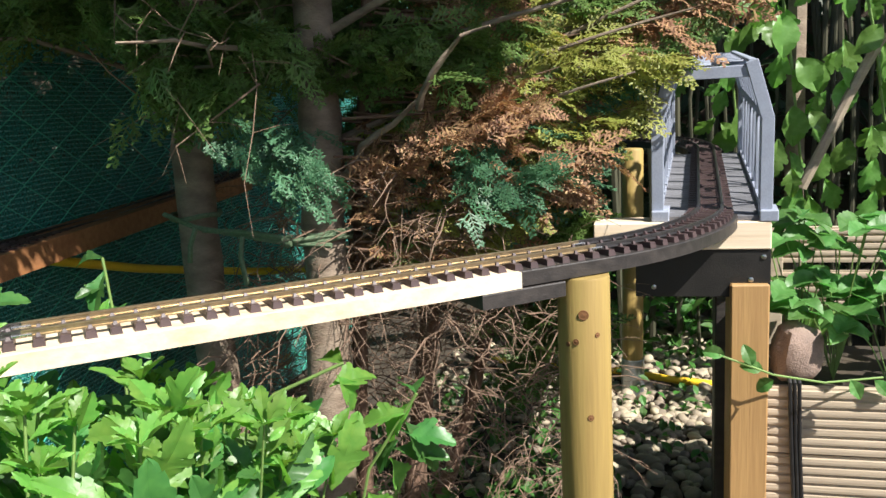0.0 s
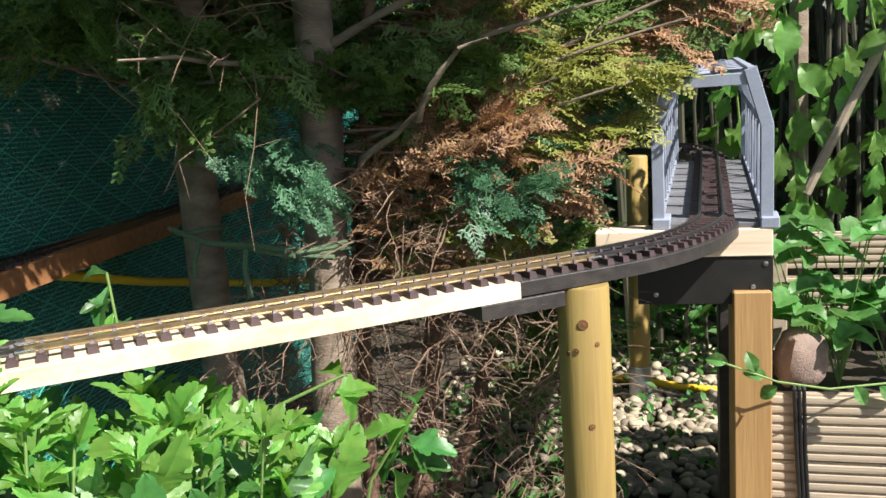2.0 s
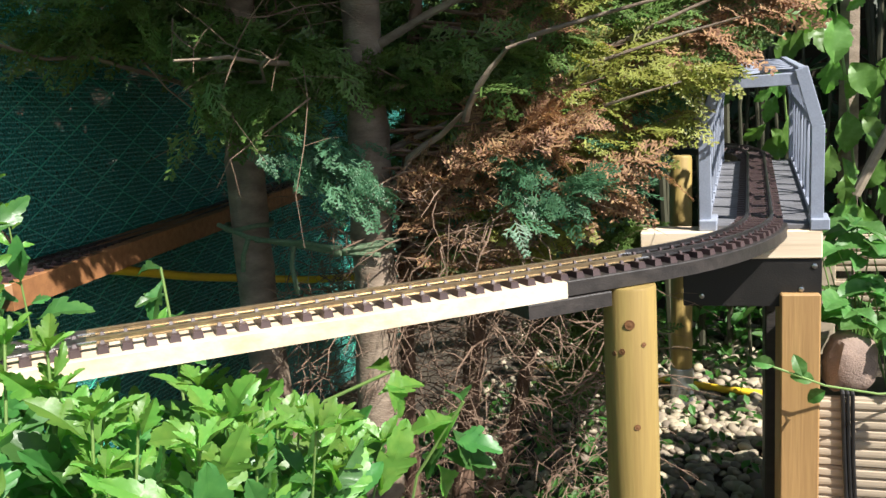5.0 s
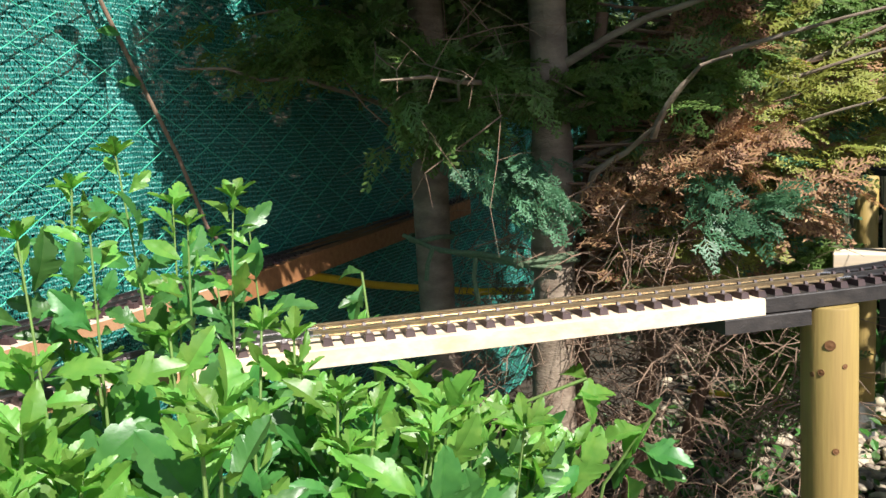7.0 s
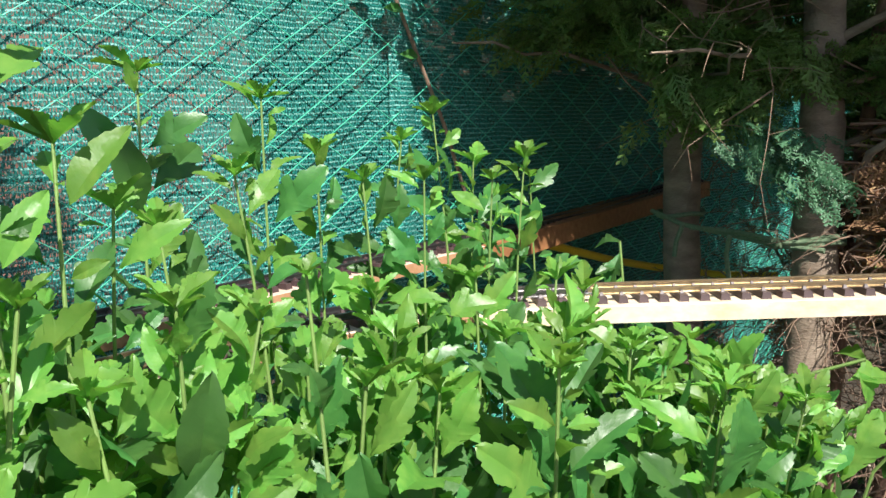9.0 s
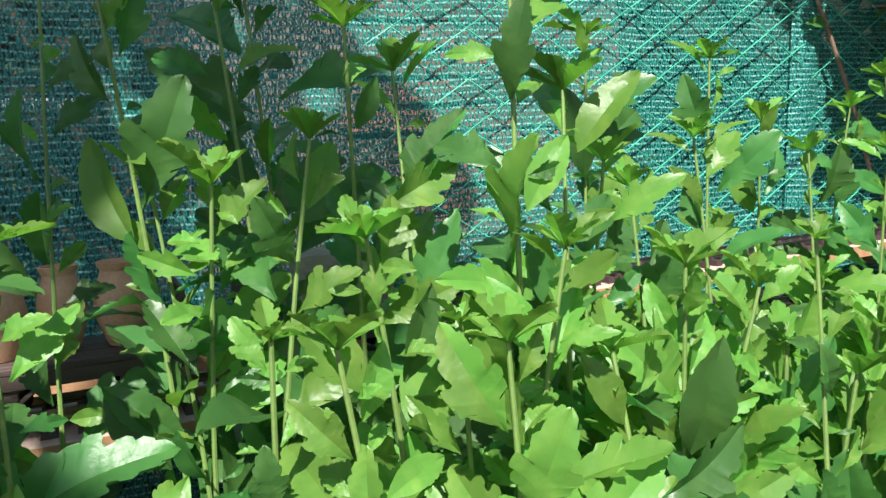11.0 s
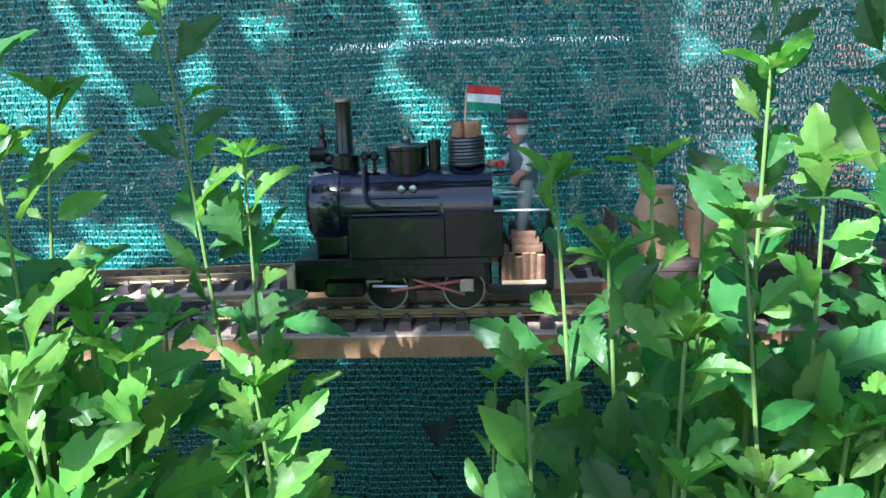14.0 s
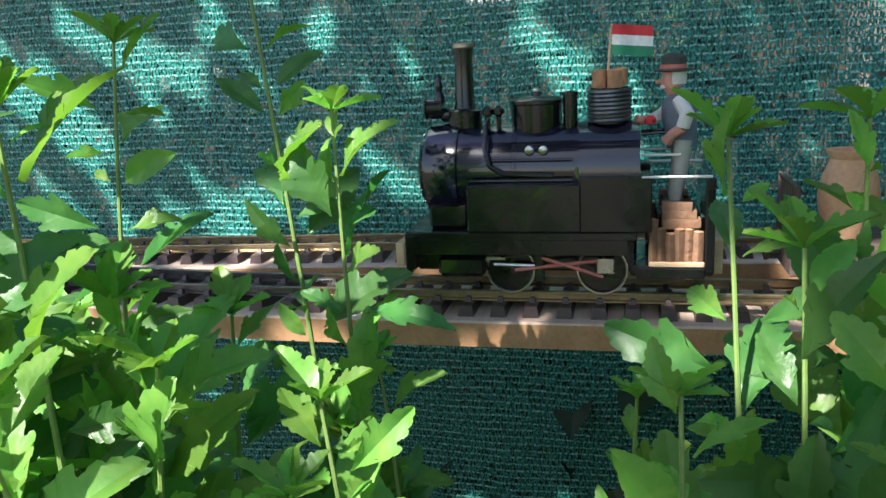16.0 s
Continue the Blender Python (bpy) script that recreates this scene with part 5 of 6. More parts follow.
crown(t1, "crown", M_CONIFER, [((-0.9, 1.8, 1.6), (-0.8, 1.3, 1.62), 0.1, 0.3), ((-0.8, 1.5, 1.78), (-0.8, 2.1, 1.78), 0.12, 0.3), ((-0.8, 2.1, 1.8), (-0.8, 2.9, 1.8), 0.12, 0.3), ((-0.65, 1.5, 2.0), (-0.6, 2.1, 2.0), 0.13, 0.3), ((-0.65, 2.1, 2.0), (-0.6, 2.8, 2.0), 0.13, 0.3), ((-1.0, 1.9, 1.5), (-0.95, 2.4, 1.55), 0.12, 0.3), ((-1.1, 1.6, 1.65), (-1.1, 2.2, 1.65), 0.09, 0.2), ((-1.1, 2.2, 1.65), (-1.1, 2.9, 1.65), 0.09, 0.2), ((-0.35, 1.3, 1.7), (-0.02, 1.42, 1.74), 0.07, 0.3), ((-0.6, 1.5, 1.75), (-0.2, 1.9, 1.75), 0.12, 0.3)], 8000, 25, (0.10, 0.22), "dark green drooping crown", kinds=BROAD)
crown(t1, "low_foliage", M_CONIFER, [((-0.94, 1.5, 1.25), (-0.62, 1.55, 1.17), 0.035, 0.5), ((-0.86, 1.68, 1.2), (-0.7, 1.5, 1.1), 0.04, 0.5), ((-0.85, 1.7, 1.28), (-1.08, 1.4, 1.27), 0.04, 0.4), ((-1.12, 1.5, 1.36), (-1.1, 2.3, 1.36), 0.07, 0.7), ((-1.0, 2.3, 1.36), (-0.7, 2.5, 1.3), 0.09, 0.6)], 900, 28, (0.06, 0.12), "dark hanging sprays")
crown(t5, "crown", M_CONIFER, [((-0.32, 2.0, 0.5), (-0.12, 1.98, 0.6), 0.05, 0.2), ((-0.3, 2.1, 0.35), (-0.12, 2.1, 0.45), 0.06, 0.2), ((-0.2, 1.92, 0.7), (-0.05, 1.87, 0.76), 0.03, 0.2)], 480, 26, (0.05, 0.09), "green low crown")


def dead_twigs(tree_, boxes, count, seed, material, ln=(0.06, 0.2)):
    rnd = random.Random(seed)
    base = tree_.matrix_basis.translation
    s = Shape()
    for i in range(count):
        x0, y0, z0, x1, y1, z1 = boxes[i % len(boxes)]
        p = Vector((rnd.uniform(x0, x1), rnd.uniform(y0, y1), rnd.uniform(z0, z1))) - base
        d = Vector((rnd.gauss(0, 1), rnd.gauss(-0.5, 0.7), rnd.gauss(-0.25, 0.5))).normalized()
        l = rnd.uniform(*ln)
        q = [p + d * l * k / 4 + Vector((rnd.gauss(0, 0.006), rnd.gauss(0, 0.006), -0.03 * (k / 4) ** 2 + rnd.gauss(0, 0.004))) for k in range(5)]
        r = rnd.uniform(0.0008, 0.0022)
        s.tube(q, [r, r * 0.9, r * 0.7, r * 0.5, r * 0.25], 4, caps=False)
        for k in (1, 2, 3):
            e = q[k] + Vector((rnd.gauss(0, 1), rnd.gauss(0, 1), rnd.gauss(-0.2, 0.7))).normalized() * l * 0.3
            s.tube([q[k], q[k].lerp(e, 0.5) + Vector((0, 0, 0.004)), e], [r * 0.5, r * 0.4, r * 0.2], 4, caps=False)
    return s.obj("dead_brush", material, tree_, "bare dry brush")


dead_twigs(t2, [(-0.8, 1.6, 0.15, -0.3, 1.95, 0.85), (-0.55, 1.6, 0.6, -0.2, 1.9, 0.95), (-1.05, 1.85, 0.15, -0.55, 2.4, 1.05)], 1000, 31, M_DEADTWIG)
dead_twigs(t4, [(-0.5, 1.7, 0.1, -0.05, 2.1, 0.8)], 380, 32, M_DEADTWIG)
dead_twigs(t1, [(-1.0, 1.45, 1.05, -0.5, 1.7, 1.3)], 26, 33, M_DEADTWIG, (0.15, 0.4))

# rope between the two trunks
rp = thing("rope", pose(-0.72, 1.64, 0.82), "green braided rope knotted between two trunks", "rope")
for _k, _pts in enumerate(([(-0.21, 0.03, 0.02), (-0.12, 0.0, -0.005), (0.0, -0.02, -0.02), (0.1, -0.03, -0.035), (0.19, -0.03, -0.04)], [(-0.1, -0.005, -0.01), (0.02, -0.03, -0.012), (0.12, -0.035, -0.028), (0.2, -0.02, -0.02)],
                          [(-0.115, -0.01, -0.005), (-0.125, -0.02, -0.04), (-0.13, -0.02, -0.075)], [(0.0, -0.03, -0.02), (-0.005, -0.035, -0.06), (0.0, -0.03, -0.12)])):
    Shape().tube([Vector(_pts[0]).lerp(Vector(_pts[1]), 0)] + [Vector(p) for p in _pts[1:]], 0.0055, 8).obj("rope_strand", M_ROPE, rp, smooth=True)
for _c, _r in (((0.163, 0.02, -0.03), 0.047), ((0.163, 0.02, -0.018), 0.046), ((-0.165, 0.08, 0.01), 0.052)):
    Shape().tube([(_c[0] + _r * math.cos(a * 0.4), _c[1] + _r * math.sin(a * 0.4), _c[2] + 0.004 * math.sin(a)) for a in range(17)], 0.0055, 8, caps=False).obj("rope_loop", M_ROPE, rp, smooth=True)
Shape().lathe([(0.002, -0.012), (0.011, -0.008), (0.013, 0), (0.01, 0.009), (0.002, 0.012)], 10, axis="X").obj("knot", M_ROPE, rp, smooth=True, m=pose(0.1, -0.035, -0.03))

# yellow hose
_h = Shape().tube([(-1.2, 1.55, 0.77), (-1.2, 1.72, 0.725), (-1.19, 1.93, 0.667), (-1.17, 2.13, 0.62), (-1.0, 2.2, 0.6), (-0.8, 2.1, 0.63)], 0.011, 10).obj("garden_hose", M_HOSE, smooth=True)
tagged(_h, "yellow hose hanging below the far beam", "hose")
_h = Shape().tube([(-0.6, 3.25, 0.012), (-0.275, 3.11, 0.035), (-0.05, 3.06, 0.04), (0.164, 2.99, 0.035), (0.33, 2.95, 0.035), (0.7, 3.0, 0.03)], 0.013, 10).obj("garden_hose", M_HOSE, smooth=True)
tagged(_h, "yellow hose lying on the pebbles behind the posts", "hose")




# ---- hibiscus shrubs in front of the track ----
LEAVES = [leaf_shape(0.066, 0.052, LOBED, 0.3, 0.35, 1), leaf_shape(0.062, 0.043, LOBED, 0.45, 0.5, 2), leaf_shape(0.060, 0.029, PLAIN, 0.35, 0.3, 3), leaf_shape(0.052, 0.035, LOBED, 0.55, 0.15, 4), leaf_shape(0.056, 0.033, LOBED, 0.3, 0.6, 6)]
BUD = leaf_shape(0.026, 0.018, LOBED, 0.5, 0.15, 5)
ME_LEAVES = [s.data("leaf", M_LEAF, True) for s in LEAVES]
ME_YOUNG = [s.data("leaf", M_LEAFY, True) for s in LEAVES]
ME_BUD = BUD.data("bud_leaf", M_LEAFY, True)


def stem_leaves(foot, tip, rnd, size, start=0.25, gap=0.026):
    """Stem line and leaf poses of one upright hibiscus shoot."""
    foot, tip = Vector(foot), Vector(tip)
    bend = Vector((rnd.gauss(0, 0.014), rnd.gauss(0, 0.014), 0))
    line = [foot.lerp(tip, i / 8) + bend * math.sin(math.pi * i / 8) for i in range(9)]
    ln = (tip - foot).length
    poses, buds = [], []
    h, a = ln * start, rnd.uniform(0, 6.28)
    while h < ln - 0.008:
        u = h / ln
        p = foot.lerp(tip, u) + bend * math.sin(math.pi * u)
        a += 2.4 + rnd.gauss(0, 0.4)
        near = ln - h
        k = 0.9 * size * (0.5 + 0.5 * min(1, near / 0.1)) * rnd.uniform(0.65, 1.3)
        lift = rnd.uniform(0.4, 1.9) + (0.7 if near < 0.04 else 0)
        d = Vector((math.cos(a), math.sin(a), lift))
        poses.append((p, along(p + d.normalized() * 0.014 * k, d, (rnd.gauss(1.1, 0.45), rnd.gauss(-0.45, 0.45), 0.7), k, rnd.gauss(0, 0.35)), near < 0.05))
        a2 = a + rnd.gauss(3.1, 0.5)
        d2 = Vector((math.cos(a2), math.sin(a2), rnd.uniform(0.1, 1.3)))
        poses.append((p, along(p + d2.normalized() * 0.006, d2, (rnd.gauss(0.9, 0.5), rnd.gauss(-0.4, 0.5), 0.8), k * rnd.uniform(0.35, 0.75), rnd.gauss(0, 0.4)), near < 0.05 or rnd.random() < 0.3))
        h += gap * rnd.uniform(0.65, 1.3)
    for i in range(6):
        a += 2.4
        buds.append(along(tip, (math.cos(a), math.sin(a), rnd.uniform(0.3, 1.3)), (0, 0, 1), size * rnd.uniform(0.6, 1.3)))
    return line, poses, buds


def shoot(foot, tip, seed, size=1.0, label="", gap=0.025, start=0.2, young=0.25):
    """A hibiscus shoot with single leaves, as one thing."""
    rnd = random.Random(seed)
    foot = Vector(foot)
    line, poses, buds = stem_leaves(foot, tip, rnd, size, start, gap)
    e = thing("hibiscus_shoot", Matrix.Translation(foot), label or "upright green hibiscus shoot with toothed lobed leaves", "shrub", "hibiscus shoots along the track")
    Shape().tube([p - foot for p in line], [0.0026 - 0.0002 * i for i in range(9)], 7).obj("stem", M_STEM, e, smooth=True)
    back = Matrix.Translation(-foot)
    for p, m, fresh in poses:
        me = rnd.choice(ME_YOUNG if fresh or rnd.random() < young else ME_LEAVES)
        piece("leaf", me, e, back @ m)
    for m in buds:
        piece("bud_leaf", ME_BUD, e, back @ m)
    return e


# shoots that stand out singly: tip x, y, z, lean of the foot in x and y, leaf size
SHOOTS = [
    (-0.695, 0.671, 1.06, 0.0, 0.0, 1.0), (-0.655, 0.395, 1.075, 0.02, 0.0, 1.0), (-0.584, 0.313, 1.01, 0.0, 0.0, 0.9), (-0.415, 0.245, 0.955, 0.0, 0.0, 0.65),
    (-0.585, 0.075, 1.06, 0.0, 0.02, 1.1), (-0.455, 0.085, 1.15, 0.0, 0.01, 1.1), (-0.495, -0.006, 1.02, 0.0, 0.0, 1.0), (-0.610, -0.028, 1.13, 0.02, 0.0, 1.0),
    (-0.583, -0.073, 1.00, 0.0, 0.0, 1.0), (-0.576, -0.092, 1.11, 0.02, 0.02, 1.0), (-0.682, -0.118, 1.12, 0.02, -0.02, 1.1), (-0.538, -0.170, 1.035, 0.01, 0.0, 1.0),
    (-0.545, -0.237, 0.978, 0.01, 0.02, 1.0), (-0.536, -0.297, 0.972, 0.02, 0.01, 1.0), (-0.640, -0.575, 1.12, 0.0, 0.05, 0.95), (-0.610, -0.510, 0.985, 0.0, 0.03, 0.95),
    (-0.600, -0.640, 1.03, 0.0, 0.0, 1.15), (-0.420, -0.575, 1.00, 0.02, 0.01, 1.15), (-0.400, -0.600, 1.08, 0.0, 0.0, 1.2), (-0.530, -0.545, 0.885, 0.0, 0.0, 0.95),
    (-0.455, -0.575, 0.89, 0.0, 0.0, 1.0), (-0.605, -0.490, 0.835, 0.0, 0.02, 0.8), (-0.385, -0.056, 0.95, 0.0, 0.0, 0.6), (-0.41, 0.03, 0.94, 0.0, 0.0, 0.6),
    (-0.66, 0.52, 0.99, 0.0, 0.0, 1.0), (-0.72, 0.83, 0.95, 0.0, 0.0, 0.9), (-0.50, 0.17, 1.0, 0.0, 0.0, 1.0), (-0.54, 0.22, 0.98, 0.0, 0.0, 1.0), (-0.60, -0.19, 0.95, 0.0, 0.0, 1.0),
    (-0.68, 0.60, 1.03, 0.0, 0.0, 1.0), (-0.70, 0.75, 1.0, 0.0, 0.0, 1.0), (-0.72, 0.90, 0.97, 0.0, 0.0, 1.0), (-0.66, 0.46, 1.02, 0.0, 0.0, 1.0), (-0.63, 0.70, 0.98, 0.0, 0.0, 1.0),
    (-0.60, 0.55, 0.99, 0.0, 0.0, 1.0), (-0.67, 0.82, 1.0, 0.0, 0.0, 1.1), (-0.42, -0.66, 1.12, 0.0, 0.02, 1.15),
    (-0.50, -0.27, 0.93, 0.0, 0.0, 1.0), (-0.48, -0.20, 0.95, 0.01, 0.0, 1.0), (-0.46, -0.32, 0.88, 0.0, 0.01, 0.95), (-0.44, -0.24, 0.90, 0.0, 0.0, 1.0), (-0.50, -0.15, 0.98, 0.0, 0.0, 1.0),
    (-0.52, -0.05, 1.0, 0.0, 0.0, 1.0), (-0.48, 0.13, 1.04, 0.0, 0.0, 1.05), (-0.54, 0.03, 1.08, 0.01, 0.0, 1.05),
    (-0.70, 0.30, 1.10, 0.0, 0.0, 1.2), (-0.66, 0.0, 1.16, 0.0, 0.0, 1.2), (-0.57, -0.335, 0.83, 0.0, 0.0, 0.9),
]
for _i, (_tx, _ty, _tz, _fx, _fy, _k) in enumerate(SHOOTS):
    shoot((_tx + _fx, _ty + _fy, 0.45), (_tx, _ty, _tz), 100 + _i, _k, "tall green hibiscus shoot with toothed lobed leaves" if _tz > 1.05 else "")

# short sunlit shoots at the front of the shrubs: tip x, y, z, leaf size
FRONT = [(-0.46, -0.47, 0.87, 1.0), (-0.47, -0.62, 0.88, 1.15), (-0.40, -0.46, 0.86, 0.9), (-0.44, -0.55, 0.92, 1.1), (-0.37, 0.03, 0.94, 0.95), (-0.40, 0.10, 0.92, 0.95), (-0.36, -0.04, 0.95, 0.9), (-0.42, 0.16, 0.95, 1.0), (-0.39, 0.07, 0.97, 0.9), (-0.41, -0.01, 0.98, 0.9), (-0.43, 0.22, 0.93, 0.9),
         (-0.36, -0.60, 0.94, 1.2), (-0.35, -0.54, 0.91, 1.1), (-0.39, -0.66, 0.97, 1.2), (-0.42, -0.52, 0.90, 1.0)]
for _i, (_tx, _ty, _tz, _k) in enumerate(FRONT):
    shoot((_tx - 0.03, _ty, 0.6), (_tx, _ty, _tz), 160 + _i, _k, "short sunlit hibiscus shoot with fresh yellow-green leaves", 0.016, 0.3, 0.75)


def shrub(label, foot, tips, seed, size, young=0.3):
    """A bushy hibiscus: stems, and foliage too dense to pick apart."""
    rnd = random.Random(seed)
    foot = Vector(foot)
    e = thing("hibiscus_shrub", Matrix.Translation(foot), label, "shrub", "hibiscus shrubs along the track")
    st = Shape()
    old, fresh = [[] for _ in LEAVES], [[] for _ in LEAVES]
    for tip in tips:
        tip = Vector(tip)
        base = Vector((foot.x * 0.5 + tip.x * 0.5, foot.y * 0.5 + tip.y * 0.5, 0.05))
        line, poses, buds = stem_leaves(base, tip, rnd, size, 0.35, 0.024)
        st.tube([p - foot for p in line], [0.0034 - 0.00025 * i for i in range(9)], 6)
        for p, m, f in poses:
            (fresh if f or rnd.random() < young else old)[rnd.randrange(len(LEAVES))].append(Matrix.Translation(-foot) @ m)
        for m in buds:
            fresh[3].append(Matrix.Translation(-foot) @ m @ Matrix.Scale(0.5, 4))
    st.obj("stem", M_STEM, e, smooth=True)
    for name, sets, material in (("foliage", old, M_LEAF), ("young_foliage", fresh, M_LEAFY)):
        sh = Shape()
        for t, ps in enumerate(sets):
            q = place_many(LEAVES[t], ps)
            sh.add(q.v, q.f)
        tagged(sh.obj(name, material, e, smooth=True), kind="stuff")
    return e


def tips_in(x0, y0, x1, y1, top, n, seed):
    rnd = random.Random(seed)
    out = []
    for i in range(n):
        x, y = rnd.uniform(x0, x1), rnd.uniform(y0, y1)
        out.append((x, y, top(x, y) * rnd.uniform(0.93, 1.03)))
    return out


shrub("dense bright green hibiscus shrub below the brass track", (-0.52, 0.92, 0.0), tips_in(-0.70, 0.76, -0.30, 1.10, lambda x, y: 0.80 - 0.45 * max(0, y - 0.78) - 0.30 * max(0, x + 0.5), 22, 51), 61, 1.5)
shrub("dense hibiscus shrub beside the curved track", (-0.56, 0.55, 0.0), tips_in(-0.70, 0.38, -0.33, 0.76, lambda x, y: 0.87 - 0.42 * max(0, x + 0.55) * min(1, max(0, y - 0.4) / 0.2) - 0.12 * max(0, y - 0.55), 23, 52), 62, 1.35)
shrub("dense hibiscus shrub between the path and the curve", (-0.50, 0.2, 0.0), tips_in(-0.66, 0.02, -0.36, 0.42, lambda x, y: 0.90 - 0.05 * (x > -0.45), 24, 53), 63, 1.2)
shrub("hibiscus shrub in dappled shade by the near track", (-0.52, -0.14, 0.0), tips_in(-0.66, -0.29, -0.40, 0.05, lambda x, y: 0.84, 18, 54), 64, 1.15)
shrub("hibiscus shrub in dappled shade beside the turnout", (-0.48, -0.62, 0.0), tips_in(-0.66, -0.80, -0.33, -0.50, lambda x, y: 0.86 if y < -0.56 else 0.80, 15, 55), 65, 1.25)


def low_foliage(y0, y1, n, seed):
    """The shrubs' leafy foot, dense to the ground, added unseen to shade the net."""
    rnd = random.Random(seed)
    poses = []
    for i in range(n):
        a = rnd.uniform(0, 6.28)
        poses.append(along((rnd.uniform(-0.66, -0.45), rnd.uniform(y0, y1), rnd.uniform(0.08, 0.66)), (math.cos(a), math.sin(a), rnd.uniform(-0.2, 0.9)), (0.7, -0.4, 0.8), rnd.uniform(0.9, 1.4)))
    ob = place_many(LEAVES[2], poses).obj("shrub_undergrowth", M_LEAF, smooth=True)
    tagged(ob, "unseen dense hibiscus leaves added low to shade the net", "shrub", kind="stuff")


low_foliage(-1.0, 0.1, 1500, 58)


def single_sprig(points, label, seed, size):
    """A stray sprig: a bent stem with a few large leaves at its end."""
    rnd = random.Random(seed)
    p0 = Vector(points[0])
    e = thing("hibiscus_shoot", Matrix.Translation(p0), label, "shrub", "hibiscus shoots along the track")
    Shape().tube([Vector(p) - p0 for p in points], 0.0025, 6).obj("stem", M_STEM, e, smooth=True)
    tip = Vector(points[-1]) - p0
    for i in range(8):
        u = 1 - i * 0.06
        p = tip * u
        a = rnd.uniform(0, 6.28)
        piece("leaf", rnd.choice(ME_YOUNG[:2] + ME_LEAVES[:2]), e, along(p, (math.cos(a), math.sin(a) * 0.7 - 0.3, -0.9 if i % 2 else 0.1), (0.2, -0.6, 1), size * rnd.uniform(0.8, 1.2)))
    return e


single_sprig([(-0.48, 1.05, 0.45), (-0.46, 1.08, 0.62), (-0.42, 1.10, 0.67), (-0.325, 1.12, 0.71)], "sprig with large drooping sunlit leaves", 71, 1.1)
single_sprig([(-0.46, 1.08, 0.45), (-0.44, 1.09, 0.56), (-0.42, 1.10, 0.64)], "sprig with large hanging sunlit leaves", 72, 1.2)
single_sprig([(-0.36, 1.2, 0.40), (-0.33, 1.2, 0.52), (-0.25, 1.2, 0.64)], "sprig with broad leaves below the track", 73, 1.15)
single_sprig([(-0.40, 1.15, 0.35), (-0.36, 1.2, 0.42), (-0.34, 1.22, 0.47)], "low sprig with broad leaves", 74, 1.2)
single_sprig([(-0.75, 1.24, 0.45), (-0.765, 1.25, 0.7), (-0.775, 1.25, 0.83)], "thin sprig rising behind the brass track", 75, 0.9)


# ---- planter with strawberries ----
pl = thing("planter", pose(0.30, 1.855, 0.0), "raised planter of grooved decking boards", "planter")


def grooved(w, h, n):
    """A decking board on edge: ridges along its length."""
    s = Shape()
    prof = [(0.0, 0.0)]
    for i in range(n):
        a, b = h * i / n, h * (i + 1) / n
        prof += [(-0.018, a + 0.001), (-0.0185, a + (b - a) * 0.3), (-0.018, a + (b - a) * 0.62), (-0.0125, a + (b - a) * 0.7), (-0.0125, a + (b - a) * 0.94)]
    prof += [(0.0, h)]
    k = len(prof)
    for x in (0.0, w):
        s.v += [(x, y, z) for y, z in prof]
    s.f = [(i, i + k, (i + 1) % k + k, (i + 1) % k) for i in range(k)] + [tuple(range(k))[::-1], tuple(range(k, 2 * k))]
    s.m = [0] * len(s.f)
    return s


_me = grooved(1.3, 0.142, 7).data("planter_board", M_DECK)
for _i in range(3):
    piece("planter_board", _me, pl, pose(0.0, 0, 0.005 + 0.145 * _i))
_me2 = grooved(1.1, 0.09, 5).data("planter_board", M_DECK)
for _z in (0.49, 0.60):
    piece("planter_board", _me2, pl, pose(0.08, 0.46, _z))
Shape().box(0.06, 0.43, 0.0, 0.095, 0.455, 0.70, 0.002).obj("corner_post", M_DECK, pl, "pale corner post")
Shape().box(0.0, 0.001, 0.005, 1.3, 0.40, 0.40).obj("soil", M_SOIL, pl, "dark planting soil")
STRAWS = [leaf_shape(0.075, 0.068, PLAIN, 0.3, 0.25, 31), leaf_shape(0.065, 0.06, PLAIN, 0.4, 0.4, 32)]
ME_STRAWS = [s.data("leaf", M_STRAW, True) for s in STRAWS]


def strawberry(x, y, z, n, seed):
    rnd = random.Random(seed)
    e = thing("strawberry_plant", pose(x, y, z), "strawberry plant with broad ribbed leaves in the planter", "plant", "strawberry plants in the planter")
    for i in range(n):
        a = rnd.uniform(0, 6.28)
        h, r = rnd.uniform(0.12, 0.36), rnd.uniform(0.02, 0.11)
        tip = Vector((r * math.cos(a), r * math.sin(a) - 0.02, h))
        Shape().tube([(0, 0, 0), tip * 0.5 + Vector((0, 0, 0.02)), tip], 0.0016, 5).obj("stalk", M_STEM, e)
        for k in (-1, 0, 1):
            b = a + k * 1.1
            piece("leaf", rnd.choice(ME_STRAWS), e, along(tip, (math.cos(b), math.sin(b), rnd.uniform(-0.1, 0.5)), (0.3, -0.3, 1), rnd.uniform(0.75, 1.15), rnd.gauss(0, 0.2)))


